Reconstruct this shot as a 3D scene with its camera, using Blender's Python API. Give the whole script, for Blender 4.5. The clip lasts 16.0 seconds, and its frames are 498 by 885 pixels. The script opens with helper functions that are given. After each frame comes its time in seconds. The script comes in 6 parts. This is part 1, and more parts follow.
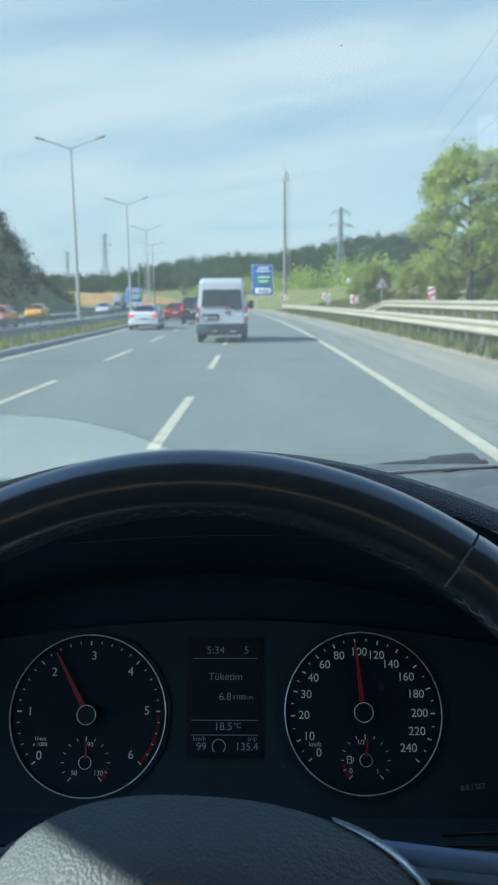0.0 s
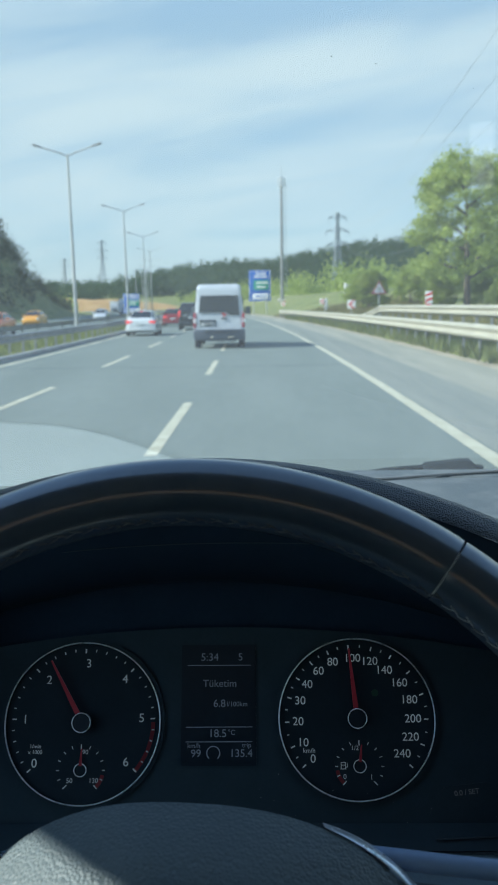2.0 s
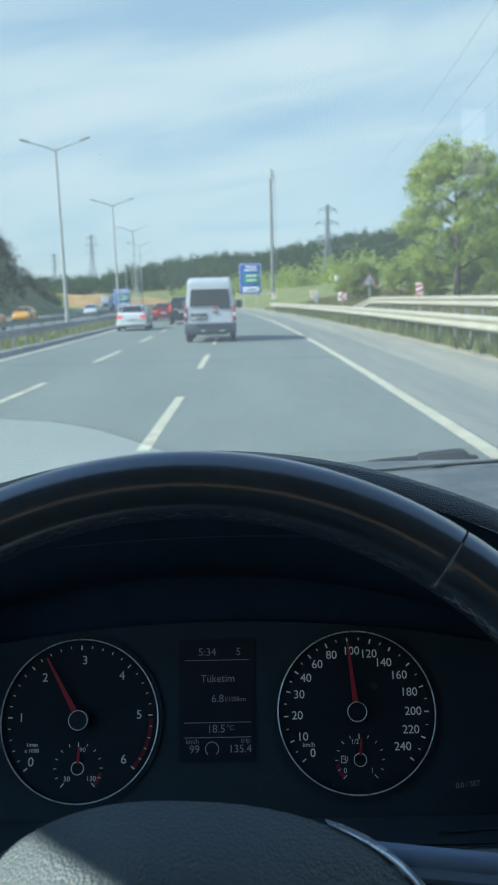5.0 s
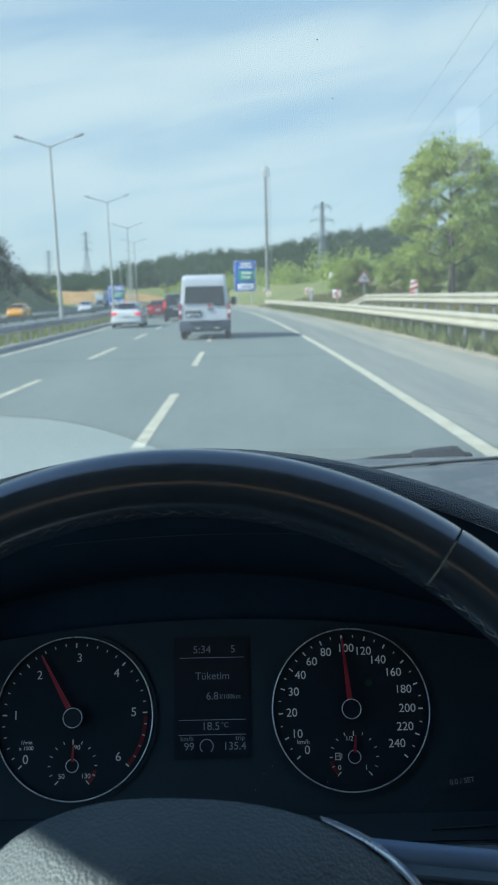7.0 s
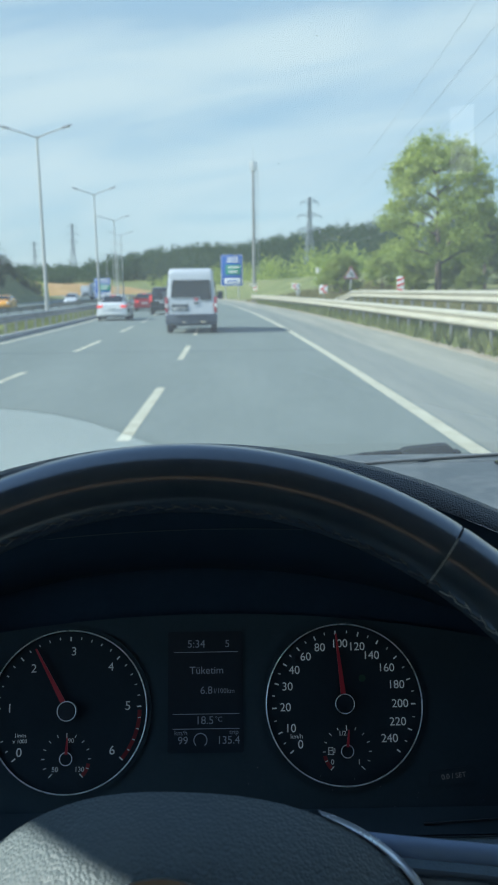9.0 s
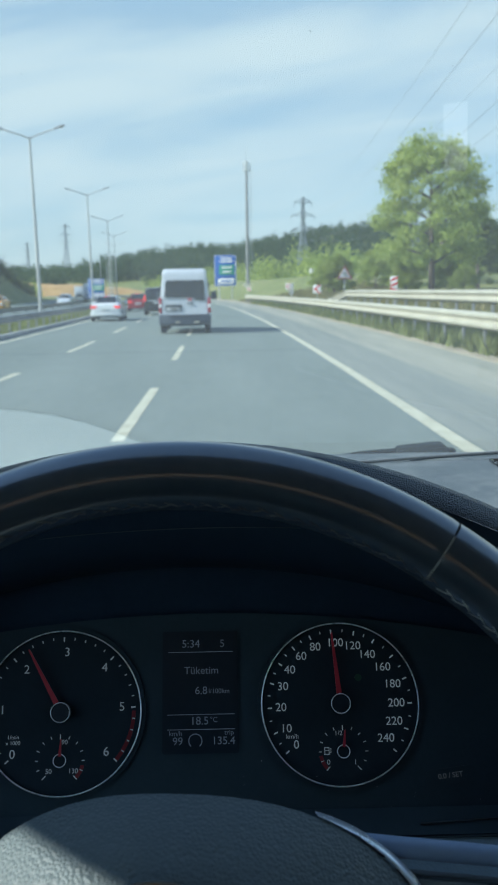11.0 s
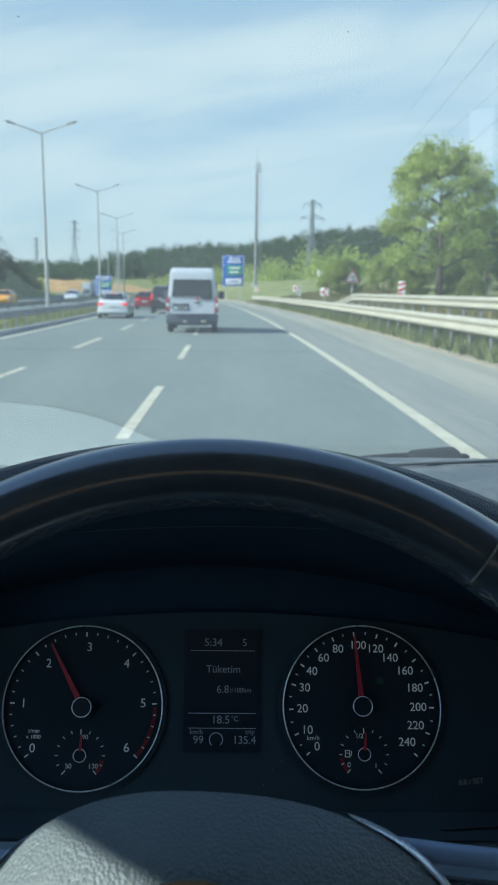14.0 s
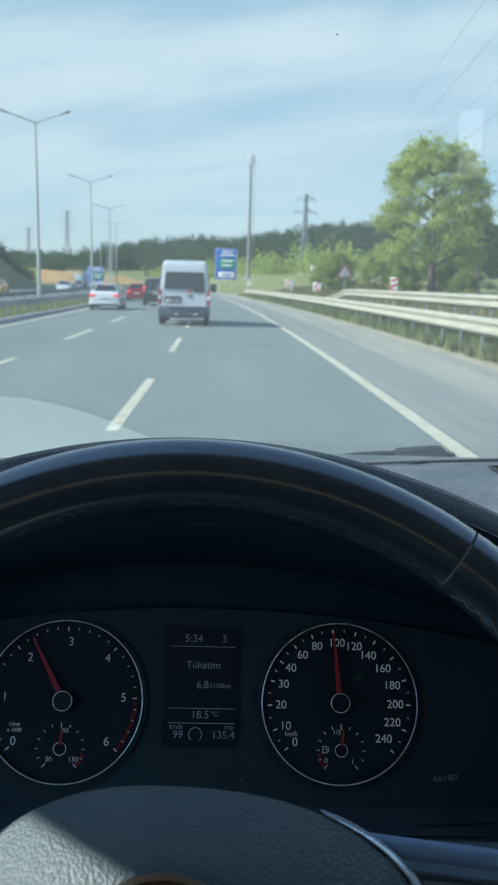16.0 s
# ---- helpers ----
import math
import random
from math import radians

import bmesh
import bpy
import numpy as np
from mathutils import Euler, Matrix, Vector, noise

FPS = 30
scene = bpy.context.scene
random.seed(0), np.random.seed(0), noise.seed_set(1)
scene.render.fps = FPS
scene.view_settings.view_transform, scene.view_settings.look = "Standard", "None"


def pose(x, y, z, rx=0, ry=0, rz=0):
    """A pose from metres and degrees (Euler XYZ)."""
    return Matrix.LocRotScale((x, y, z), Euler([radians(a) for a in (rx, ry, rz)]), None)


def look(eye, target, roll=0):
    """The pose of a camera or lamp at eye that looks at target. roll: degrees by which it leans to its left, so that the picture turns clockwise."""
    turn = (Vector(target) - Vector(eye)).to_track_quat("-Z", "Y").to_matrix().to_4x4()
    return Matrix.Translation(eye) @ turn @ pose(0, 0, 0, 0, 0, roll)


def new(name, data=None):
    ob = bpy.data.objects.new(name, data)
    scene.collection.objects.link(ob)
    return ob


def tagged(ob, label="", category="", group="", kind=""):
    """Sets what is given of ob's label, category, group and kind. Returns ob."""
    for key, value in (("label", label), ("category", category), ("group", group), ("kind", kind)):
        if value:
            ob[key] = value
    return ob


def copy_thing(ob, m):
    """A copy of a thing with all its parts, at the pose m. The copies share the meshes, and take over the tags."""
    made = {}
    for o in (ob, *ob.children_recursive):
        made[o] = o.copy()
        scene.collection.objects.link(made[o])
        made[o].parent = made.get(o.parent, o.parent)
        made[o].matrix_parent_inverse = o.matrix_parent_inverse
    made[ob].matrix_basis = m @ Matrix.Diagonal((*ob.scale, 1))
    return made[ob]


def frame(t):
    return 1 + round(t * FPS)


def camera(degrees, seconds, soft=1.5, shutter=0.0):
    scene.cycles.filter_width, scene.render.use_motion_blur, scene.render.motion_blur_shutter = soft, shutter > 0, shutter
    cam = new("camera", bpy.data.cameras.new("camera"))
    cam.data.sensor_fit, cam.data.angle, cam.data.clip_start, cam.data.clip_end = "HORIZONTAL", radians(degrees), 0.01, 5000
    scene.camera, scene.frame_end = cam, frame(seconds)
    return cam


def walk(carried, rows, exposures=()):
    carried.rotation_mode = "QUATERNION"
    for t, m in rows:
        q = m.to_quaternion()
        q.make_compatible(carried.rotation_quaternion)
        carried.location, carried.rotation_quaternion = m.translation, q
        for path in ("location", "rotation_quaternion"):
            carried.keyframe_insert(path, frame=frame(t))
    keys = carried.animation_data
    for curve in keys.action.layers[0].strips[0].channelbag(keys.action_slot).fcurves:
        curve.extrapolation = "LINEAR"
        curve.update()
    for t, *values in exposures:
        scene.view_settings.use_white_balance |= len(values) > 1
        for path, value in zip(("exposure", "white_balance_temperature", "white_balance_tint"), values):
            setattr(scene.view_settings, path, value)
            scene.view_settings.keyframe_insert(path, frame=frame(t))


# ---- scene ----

# ======== camera and its way ========
# The cabin and everything outside it are one still place; the handheld camera sways a few centimetres.
cam = camera(30.83, 16.0, soft=1.8)
cam.data.dof.use_dof = True
cam.data.dof.focus_distance = 0.56
cam.data.dof.aperture_fstop = 32.0

PATH = [
    (0.0, 0.0143, -0.0026, 1.6561, 81.021, 0.499, 1.284),
    (0.5, 0.0136, -0.0050, 1.6567, 80.941, 0.556, 1.379),
    (1.0, 0.0140, -0.0019, 1.6558, 80.952, 0.688, 1.401),
    (1.5, 0.0179, -0.0028, 1.6575, 81.127, 0.801, 1.303),
    (2.0, 0.0178, -0.0058, 1.6581, 81.367, 0.808, 1.119),
    (2.5, 0.0173, -0.0022, 1.6584, 81.211, 1.091, 1.035),
    (3.0, 0.0143, -0.0017, 1.6557, 81.136, 1.229, 1.069),
    (3.5, 0.0179, -0.0044, 1.6578, 81.227, 0.730, 0.978),
    (4.0, 0.0175, 0.0034, 1.6546, 80.975, 1.269, 0.882),
    (6.5, 0.0147, -0.0036, 1.6591, 80.932, 1.382, 0.296),
    (7.0, 0.0161, 0.0007, 1.6565, 80.759, 1.405, 0.205),
    (7.5, 0.0103, 0.0079, 1.6521, 80.067, 1.620, 0.149),
    (8.0, 0.0129, 0.0029, 1.6553, 80.106, 0.997, -0.411),
    (8.5, 0.0119, 0.0026, 1.6569, 80.307, 0.813, -0.576),
    (9.0, 0.0089, -0.0004, 1.6574, 80.399, 0.650, -0.637),
    (9.5, 0.0112, 0.0001, 1.6580, 80.439, 0.955, -0.580),
    (12.0, 0.0034, 0.0051, 1.6539, 80.285, 0.579, -1.245),
    (12.5, 0.0006, 0.0042, 1.6539, 80.168, 0.392, -1.144),
    (13.0, 0.0007, 0.0064, 1.6545, 80.109, 0.007, -1.020),
    (13.5, -0.0011, 0.0025, 1.6565, 80.396, -0.422, -0.871),
    (14.0, -0.0068, 0.0050, 1.6542, 80.459, -0.749, -0.581),
    (14.5, -0.0110, 0.0107, 1.6522, 79.918, -1.248, -0.489),
    (15.0, -0.0080, 0.0058, 1.6510, 79.941, -1.367, -0.585),
    (15.5, -0.0065, 0.0071, 1.6511, 79.873, -1.296, -0.681),
    (16.0, -0.0024, 0.0002, 1.6582, 80.071, -1.650, -1.052),
]
walk(cam, [(t, pose(x, y, z, rx, ry, rz)) for t, x, y, z, rx, ry, rz in PATH], exposures=[(0.0, 0.55, 5810, 2.0), (16.0, 0.55, 5810, 2.0)])

# ======== world, sun ========
SUN_EL, SUN_AZ = radians(37.0), radians(-106.0)      # azimuth from +y, clockwise
world = bpy.data.worlds.new("world")
scene.world = world
world.use_nodes = True


def build_world():
    nt = world.node_tree
    nt.nodes.clear()
    N, L = nt.nodes.new, nt.links.new
    out = N("ShaderNodeOutputWorld")
    sky = N("ShaderNodeTexSky")
    sky.sky_type = "NISHITA"
    sky.sun_disc = False
    sky.sun_elevation, sky.sun_rotation = SUN_EL, SUN_AZ
    sky.dust_density, sky.air_density, sky.ozone_density = 0.35, 1.1, 3.0
    b1 = N("ShaderNodeBackground")
    b1.inputs["Strength"].default_value = 0.15
    L(sky.outputs["Color"], b1.inputs["Color"])
    # thin layered cloud, drawn out along the horizon: azimuth to the right of +y and elevation, in radians
    geo = N("ShaderNodeTexCoord")
    sep = N("ShaderNodeSeparateXYZ")
    L(geo.outputs["Generated"], sep.inputs[0])

    def op(kind, a, b=None, c=None):
        n = N("ShaderNodeMath")
        n.operation = kind
        for k, v in enumerate((a, b, c)):
            if v is None:
                continue
            if isinstance(v, (int, float)):
                n.inputs[k].default_value = v
            else:
                L(v, n.inputs[k])
        return n.outputs[0]

    az = op("ARCTAN2", sep.outputs["X"], sep.outputs["Y"])
    el = op("ARCSINE", op("MAXIMUM", sep.outputs["Z"], 0.0))
    com = N("ShaderNodeCombineXYZ")
    L(op("MULTIPLY", az, 3.6), com.inputs[0])
    L(op("MULTIPLY", op("MULTIPLY_ADD", az, -0.14, el), 19.0), com.inputs[1])
    n1 = N("ShaderNodeTexNoise")
    n1.inputs["Scale"].default_value, n1.inputs["Detail"].default_value, n1.inputs["Roughness"].default_value = 1.0, 8.0, 0.58
    n1.inputs["Distortion"].default_value = 0.6
    L(com.outputs[0], n1.inputs["Vector"])
    white = op("MULTIPLY_ADD", n1.outputs["Fac"], 1.45, -0.18)
    # broad streaks of thicker and thinner cloud: azimuth, elevation, half length, half thickness, rise, strength
    for a0, e0, la, le, rise, amount in ((0.01, 0.176, 0.11, 0.017, 0.20, -0.34), (0.13, 0.305, 0.26, 0.030, 0.03, -0.42), (-0.20, 0.272, 0.13, 0.022, 0.10, -0.30),
                                         (0.09, 0.243, 0.20, 0.028, 0.05, 0.36), (-0.20, 0.205, 0.15, 0.028, 0.06, 0.32), (0.00, 0.077, 0.07, 0.006, 0.02, -0.30),
                                         (0.25, 0.112, 0.08, 0.016, 0.12, -0.40), (-0.10, 0.125, 0.22, 0.022, 0.05, 0.20)):
        da = op("ADD", az, -a0)
        de = op("ADD", op("MULTIPLY_ADD", da, -rise, el), -e0)
        q = op("ADD", op("POWER", op("MULTIPLY", da, 1 / la), 2.0), op("POWER", op("MULTIPLY", de, 1 / le), 2.0))
        white = op("MULTIPLY_ADD", op("EXPONENT", op("MULTIPLY", q, -1.0)), amount, white)
    ramp = N("ShaderNodeValToRGB")
    ramp.color_ramp.elements[0].position, ramp.color_ramp.elements[1].position = 0.05, 0.95
    ramp.color_ramp.elements[0].color = (0.78, 0.78, 0.78, 1)
    ramp.color_ramp.elements[1].color = (0.97, 0.97, 0.97, 1)
    L(white, ramp.inputs[0])
    r2 = N("ShaderNodeValToRGB")
    r2.color_ramp.interpolation = "EASE"
    r2.color_ramp.elements[0].position, r2.color_ramp.elements[1].position = 0.0, 1.0
    r2.color_ramp.elements[0].color = (0.305, 0.40, 0.475, 1)
    r2.color_ramp.elements[1].color = (0.515, 0.568, 0.585, 1)
    L(white, r2.inputs[0])
    b2 = N("ShaderNodeBackground")
    b2.inputs["Strength"].default_value = 1.0
    L(r2.outputs[0], b2.inputs["Color"])
    mix = N("ShaderNodeMixShader")
    # the cloud sheet is seen edge-on near the horizon and thins out overhead
    thin = N("ShaderNodeMapRange")
    thin.inputs["From Min"].default_value, thin.inputs["From Max"].default_value = 0.28, 0.58
    thin.inputs["To Min"].default_value, thin.inputs["To Max"].default_value = 1.0, 0.08
    L(sep.outputs["Z"], thin.inputs["Value"])
    cov = N("ShaderNodeMath"); cov.operation = "MULTIPLY"
    L(ramp.outputs[0], cov.inputs[0]); L(thin.outputs[0], cov.inputs[1])
    L(cov.outputs[0], mix.inputs[0]); L(b1.outputs[0], mix.inputs[1]); L(b2.outputs[0], mix.inputs[2])
    L(mix.outputs[0], out.inputs["Surface"])


build_world()
sun = new("sun", bpy.data.lights.new("sun", "SUN"))
sun.data.energy, sun.data.angle, sun.data.color = 4.6, radians(0.8), (1.0, 0.93, 0.82)
SUN_DIR = Vector((math.cos(SUN_EL) * math.sin(SUN_AZ), math.cos(SUN_EL) * math.cos(SUN_AZ), math.sin(SUN_EL)))
sun.matrix_world = look(SUN_DIR * 50, (0, 0, 0))


# ======== materials ========
def material(name, color, rough=0.6, metal=0.0, second=None, scale=8.0, amount=0.5, bump=0.0, bump_scale=60.0, spec=0.5,
             coat=0.0, stretch=None, emit=0.0, voronoi=False, dist=0.002, coat_rough=0.03, coat_ior=1.5):
    """Procedural surface: two colours mixed by noise at two scales, roughness variation and fine relief."""
    m = bpy.data.materials.new(name)
    m.use_nodes = True
    nt = m.node_tree
    N, L = nt.nodes.new, nt.links.new
    p = nt.nodes["Principled BSDF"]
    p.inputs["Roughness"].default_value, p.inputs["Metallic"].default_value = rough, metal
    p.inputs["Specular IOR Level"].default_value = spec
    p.inputs["Coat Weight"].default_value, p.inputs["Coat Roughness"].default_value, p.inputs["Coat IOR"].default_value = coat, coat_rough, coat_ior
    co = N("ShaderNodeTexCoord")
    vec = co.outputs["Object"]
    if stretch:
        mp = N("ShaderNodeMapping")
        mp.inputs["Scale"].default_value = stretch
        L(vec, mp.inputs["Vector"])
        vec = mp.outputs[0]
    second = second or tuple(min(1, c * 1.25) for c in color)
    n1, n2 = N("ShaderNodeTexNoise"), N("ShaderNodeTexNoise")
    n1.inputs["Scale"].default_value, n1.inputs["Detail"].default_value = scale, 4.0
    n2.inputs["Scale"].default_value, n2.inputs["Detail"].default_value = scale * 9.0, 3.0
    L(vec, n1.inputs["Vector"]); L(vec, n2.inputs["Vector"])
    add = N("ShaderNodeMath"); add.operation = "MULTIPLY_ADD"
    add.inputs[1].default_value = 0.6
    sc = N("ShaderNodeMath"); sc.operation = "MULTIPLY"; sc.inputs[1].default_value = 0.4
    L(n2.outputs["Fac"], sc.inputs[0])
    L(n1.outputs["Fac"], add.inputs[0]); L(sc.outputs[0], add.inputs[2])
    ramp = N("ShaderNodeValToRGB")
    lo = 0.5 - 0.25 * (1.2 - amount)
    ramp.color_ramp.elements[0].position, ramp.color_ramp.elements[1].position = lo, 1.0 - lo
    ramp.color_ramp.elements[0].color, ramp.color_ramp.elements[1].color = (*color, 1), (*second, 1)
    L(add.outputs[0], ramp.inputs[0])
    col = ramp.outputs[0]
    L(col, p.inputs["Base Color"])
    rr = N("ShaderNodeMapRange")
    rr.inputs["To Min"].default_value, rr.inputs["To Max"].default_value = max(0.02, rough - 0.08), min(1, rough + 0.08)
    L(n2.outputs["Fac"], rr.inputs["Value"]); L(rr.outputs[0], p.inputs["Roughness"])
    if bump:
        bp = N("ShaderNodeBump")
        bp.inputs["Strength"].default_value, bp.inputs["Distance"].default_value = bump, dist
        tx = N("ShaderNodeTexVoronoi") if voronoi else N("ShaderNodeTexNoise")
        tx.inputs["Scale"].default_value = bump_scale
        if voronoi:
            tx.feature = "SMOOTH_F1"
            tx.inputs["Smoothness"].default_value = 0.4
            bp.invert = True
        L(vec, tx.inputs["Vector"])
        L(tx.outputs[0], bp.inputs["Height"]); L(bp.outputs[0], p.inputs["Normal"])
    if emit:
        p.inputs["Emission Strength"].default_value = emit
        L(col, p.inputs["Emission Color"])
    return m


def leaf_material(name, a, b, c):
    """Foliage: colour varies leaf by leaf and light passes through."""
    m = bpy.data.materials.new(name)
    m.use_nodes = True
    nt = m.node_tree
    N, L = nt.nodes.new, nt.links.new
    p = nt.nodes["Principled BSDF"]
    p.inputs["Roughness"].default_value = 0.55
    p.inputs["Specular IOR Level"].default_value = 0.3
    geo, co = N("ShaderNodeNewGeometry"), N("ShaderNodeTexCoord")
    ramp = N("ShaderNodeValToRGB")
    ramp.color_ramp.elements[0].color, ramp.color_ramp.elements[1].color = (*a, 1), (*c, 1)
    e = ramp.color_ramp.elements.new(0.5)
    e.color = (*b, 1)
    ns = N("ShaderNodeTexNoise")
    ns.inputs["Scale"].default_value = 0.45
    L(co.outputs["Object"], ns.inputs["Vector"])
    mx = N("ShaderNodeMath"); mx.operation = "MULTIPLY_ADD"; mx.inputs[1].default_value = 0.45
    hf = N("ShaderNodeMath"); hf.operation = "MULTIPLY_ADD"; hf.inputs[1].default_value = 1.5; hf.inputs[2].default_value = -0.48
    L(ns.outputs["Fac"], hf.inputs[0])
    L(geo.outputs["Random Per Island"], mx.inputs[0]); L(hf.outputs[0], mx.inputs[2])
    L(mx.outputs[0], ramp.inputs[0])
    info, hsv, mr = N("ShaderNodeObjectInfo"), N("ShaderNodeHueSaturation"), N("ShaderNodeMapRange")
    mr.inputs["To Min"].default_value, mr.inputs["To Max"].default_value = 0.8, 1.25
    L(info.outputs["Random"], mr.inputs["Value"]); L(mr.outputs[0], hsv.inputs["Value"]); L(ramp.outputs[0], hsv.inputs["Color"])
    L(hsv.outputs[0], p.inputs["Base Color"])
    tr = N("ShaderNodeBsdfTranslucent")
    L(hsv.outputs[0], tr.inputs["Color"])
    mix = N("ShaderNodeMixShader")
    mix.inputs[0].default_value = 0.52
    L(p.outputs[0], mix.inputs[1]); L(tr.outputs[0], mix.inputs[2])
    L(mix.outputs[0], nt.nodes["Material Output"].inputs["Surface"])
    return m


def glass_material(name, ior=1.5, tint=(1, 1, 1), rough=0.0, dust=0.0):
    """Thin clear pane: passes light straight through and mirrors by Fresnel."""
    m = bpy.data.materials.new(name)
    m.use_nodes = True
    nt = m.node_tree
    nt.nodes.remove(nt.nodes["Principled BSDF"])
    N, L = nt.nodes.new, nt.links.new
    tr, gl, fr, mix = N("ShaderNodeBsdfTransparent"), N("ShaderNodeBsdfGlossy"), N("ShaderNodeFresnel"), N("ShaderNodeMixShader")
    tr.inputs["Color"].default_value = (*tint, 1)
    gl.inputs["Roughness"].default_value = rough
    fr.inputs["IOR"].default_value = ior
    L(fr.outputs[0], mix.inputs[0]); L(tr.outputs[0], mix.inputs[1]); L(gl.outputs[0], mix.inputs[2])
    if dust:
        # fine dust on the pane scatters a little daylight
        tl, m2, nz, mr = N("ShaderNodeBsdfTranslucent"), N("ShaderNodeMixShader"), N("ShaderNodeTexNoise"), N("ShaderNodeMapRange")
        co = N("ShaderNodeTexCoord")
        nz.inputs["Scale"].default_value, nz.inputs["Detail"].default_value = 7.0, 6.0
        mr.inputs["To Min"].default_value, mr.inputs["To Max"].default_value = dust * 0.7, dust * 1.3
        L(co.outputs["Object"], nz.inputs["Vector"]); L(nz.outputs["Fac"], mr.inputs["Value"]); L(mr.outputs[0], m2.inputs[0])
        L(mix.outputs[0], m2.inputs[1]); L(tl.outputs[0], m2.inputs[2])
        tl.inputs["Color"].default_value = (0.9, 0.93, 0.93, 1)
        L(m2.outputs[0], nt.nodes["Material Output"].inputs["Surface"])
        return m
    L(mix.outputs[0], nt.nodes["Material Output"].inputs["Surface"])
    return m


M_ASPHALT = material("asphalt", (0.138, 0.170, 0.155), 0.85, second=(0.178, 0.212, 0.194), scale=0.6, amount=0.6, bump=0.5, bump_scale=45, stretch=(1, 0.16, 1), dist=0.01)
M_SHOULDER = material("worn_asphalt", (0.175, 0.198, 0.180), 0.9, second=(0.245, 0.258, 0.225), scale=1.3, amount=0.7, bump=0.5, bump_scale=40, stretch=(1, 0.025, 1), dist=0.01)
M_SANDY = material("sandy_shoulder", (0.235, 0.245, 0.205), 0.92, second=(0.34, 0.335, 0.27), scale=1.1, amount=0.8, bump=0.5, bump_scale=40, stretch=(1, 0.03, 1), dist=0.01)
M_LINE = material("road_paint", (0.42, 0.405, 0.30), 0.75, second=(0.58, 0.56, 0.43), scale=3.0, amount=0.8)
M_GRASS = material("grass", (0.105, 0.145, 0.035), 0.95, second=(0.23, 0.235, 0.08), scale=0.11, amount=0.8, bump=0.8, bump_scale=4, dist=0.1)
M_DRYGRASS = material("dry_grass", (0.11, 0.125, 0.035), 0.95, second=(0.28, 0.24, 0.11), scale=1.4, amount=0.9)
M_MEDIANGRASS = material("median_grass", (0.13, 0.17, 0.04), 0.95, second=(0.27, 0.29, 0.10), scale=1.4, amount=0.9)
M_RANKGRASS = material("rank_grass", (0.095, 0.13, 0.035), 0.95, second=(0.21, 0.235, 0.08), scale=1.4, amount=0.9)
M_EARTH = material("bare_earth", (0.34, 0.21, 0.08), 0.95, second=(0.46, 0.30, 0.13), scale=0.15, amount=0.8, bump=0.7, bump_scale=2, dist=0.1)
M_DIRT = material("verge_dirt", (0.30, 0.26, 0.19), 0.95, second=(0.42, 0.37, 0.28), scale=0.8, amount=0.8, bump=0.6, bump_scale=14, dist=0.03)
M_STEEL = material("galvanised_steel", (0.40, 0.38, 0.30), 0.55, 0.1, second=(0.51, 0.485, 0.385), scale=1.2, amount=0.6)
M_STEEL_DARK = material("weathered_steel", (0.20, 0.21, 0.21), 0.6, 0.3, second=(0.32, 0.33, 0.33), scale=2.0, amount=0.7)
M_POLE = material("lamp_pole_steel", (0.42, 0.44, 0.44), 0.5, 0.4, second=(0.54, 0.55, 0.54), scale=1.0)
M_PYLON = material("pylon_steel", (0.29, 0.33, 0.36), 0.6, 0.3, second=(0.38, 0.42, 0.45), scale=0.6)
M_BARK = material("bark", (0.075, 0.062, 0.048), 0.9, second=(0.14, 0.115, 0.09), scale=3.0, amount=0.9, bump=0.8, bump_scale=14, stretch=(1, 1, 0.25), dist=0.03)
M_LEAF = leaf_material("broad_leaves", (0.17, 0.235, 0.05), (0.33, 0.40, 0.095), (0.52, 0.57, 0.18))
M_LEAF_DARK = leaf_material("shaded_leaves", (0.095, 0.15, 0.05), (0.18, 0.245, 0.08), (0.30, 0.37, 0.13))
M_PINE = leaf_material("pine_needles", (0.032, 0.060, 0.033), (0.062, 0.099, 0.049), (0.108, 0.148, 0.070))
M_SCRUB = leaf_material("hill_scrub", (0.05, 0.065, 0.03), (0.08, 0.10, 0.045), (0.15, 0.16, 0.07))
M_WHITE = material("white_car_paint", (0.50, 0.535, 0.585), 0.28, second=(0.57, 0.60, 0.645), scale=0.8, coat=0.5)
M_SILVER = material("silver_white_paint", (0.66, 0.69, 0.70), 0.28, second=(0.74, 0.76, 0.77), scale=0.8, coat=0.5)
M_BLACKPAINT = material("black_car_paint", (0.012, 0.014, 0.017), 0.2, second=(0.024, 0.027, 0.03), scale=1.0, coat=0.6)
M_REDPAINT = material("red_car_paint", (0.22, 0.014, 0.020), 0.25, second=(0.28, 0.02, 0.026), scale=1.0, coat=0.6)
M_TAXI = material("taxi_yellow_paint", (0.75, 0.33, 0.015), 0.3, second=(0.82, 0.40, 0.03), scale=1.0, coat=0.5)
M_ORANGE = material("orange_car_paint", (0.75, 0.17, 0.03), 0.3, second=(0.82, 0.22, 0.05), scale=1.0, coat=0.5)
M_TINT = material("tinted_glass", (0.012, 0.016, 0.019), 0.08, second=(0.022, 0.027, 0.03), scale=1.0, spec=0.6)
M_BUMPER = material("grey_plastic_bumper", (0.036, 0.050, 0.062), 0.65, second=(0.060, 0.078, 0.092), scale=3.0)
M_VANBUMPER = material("blue_grey_van_bumper", (0.045, 0.060, 0.085), 0.6, second=(0.065, 0.082, 0.11), scale=3.0)
M_TYRE = material("tyre_rubber", (0.014, 0.014, 0.015), 0.85, second=(0.03, 0.03, 0.03), scale=8.0)
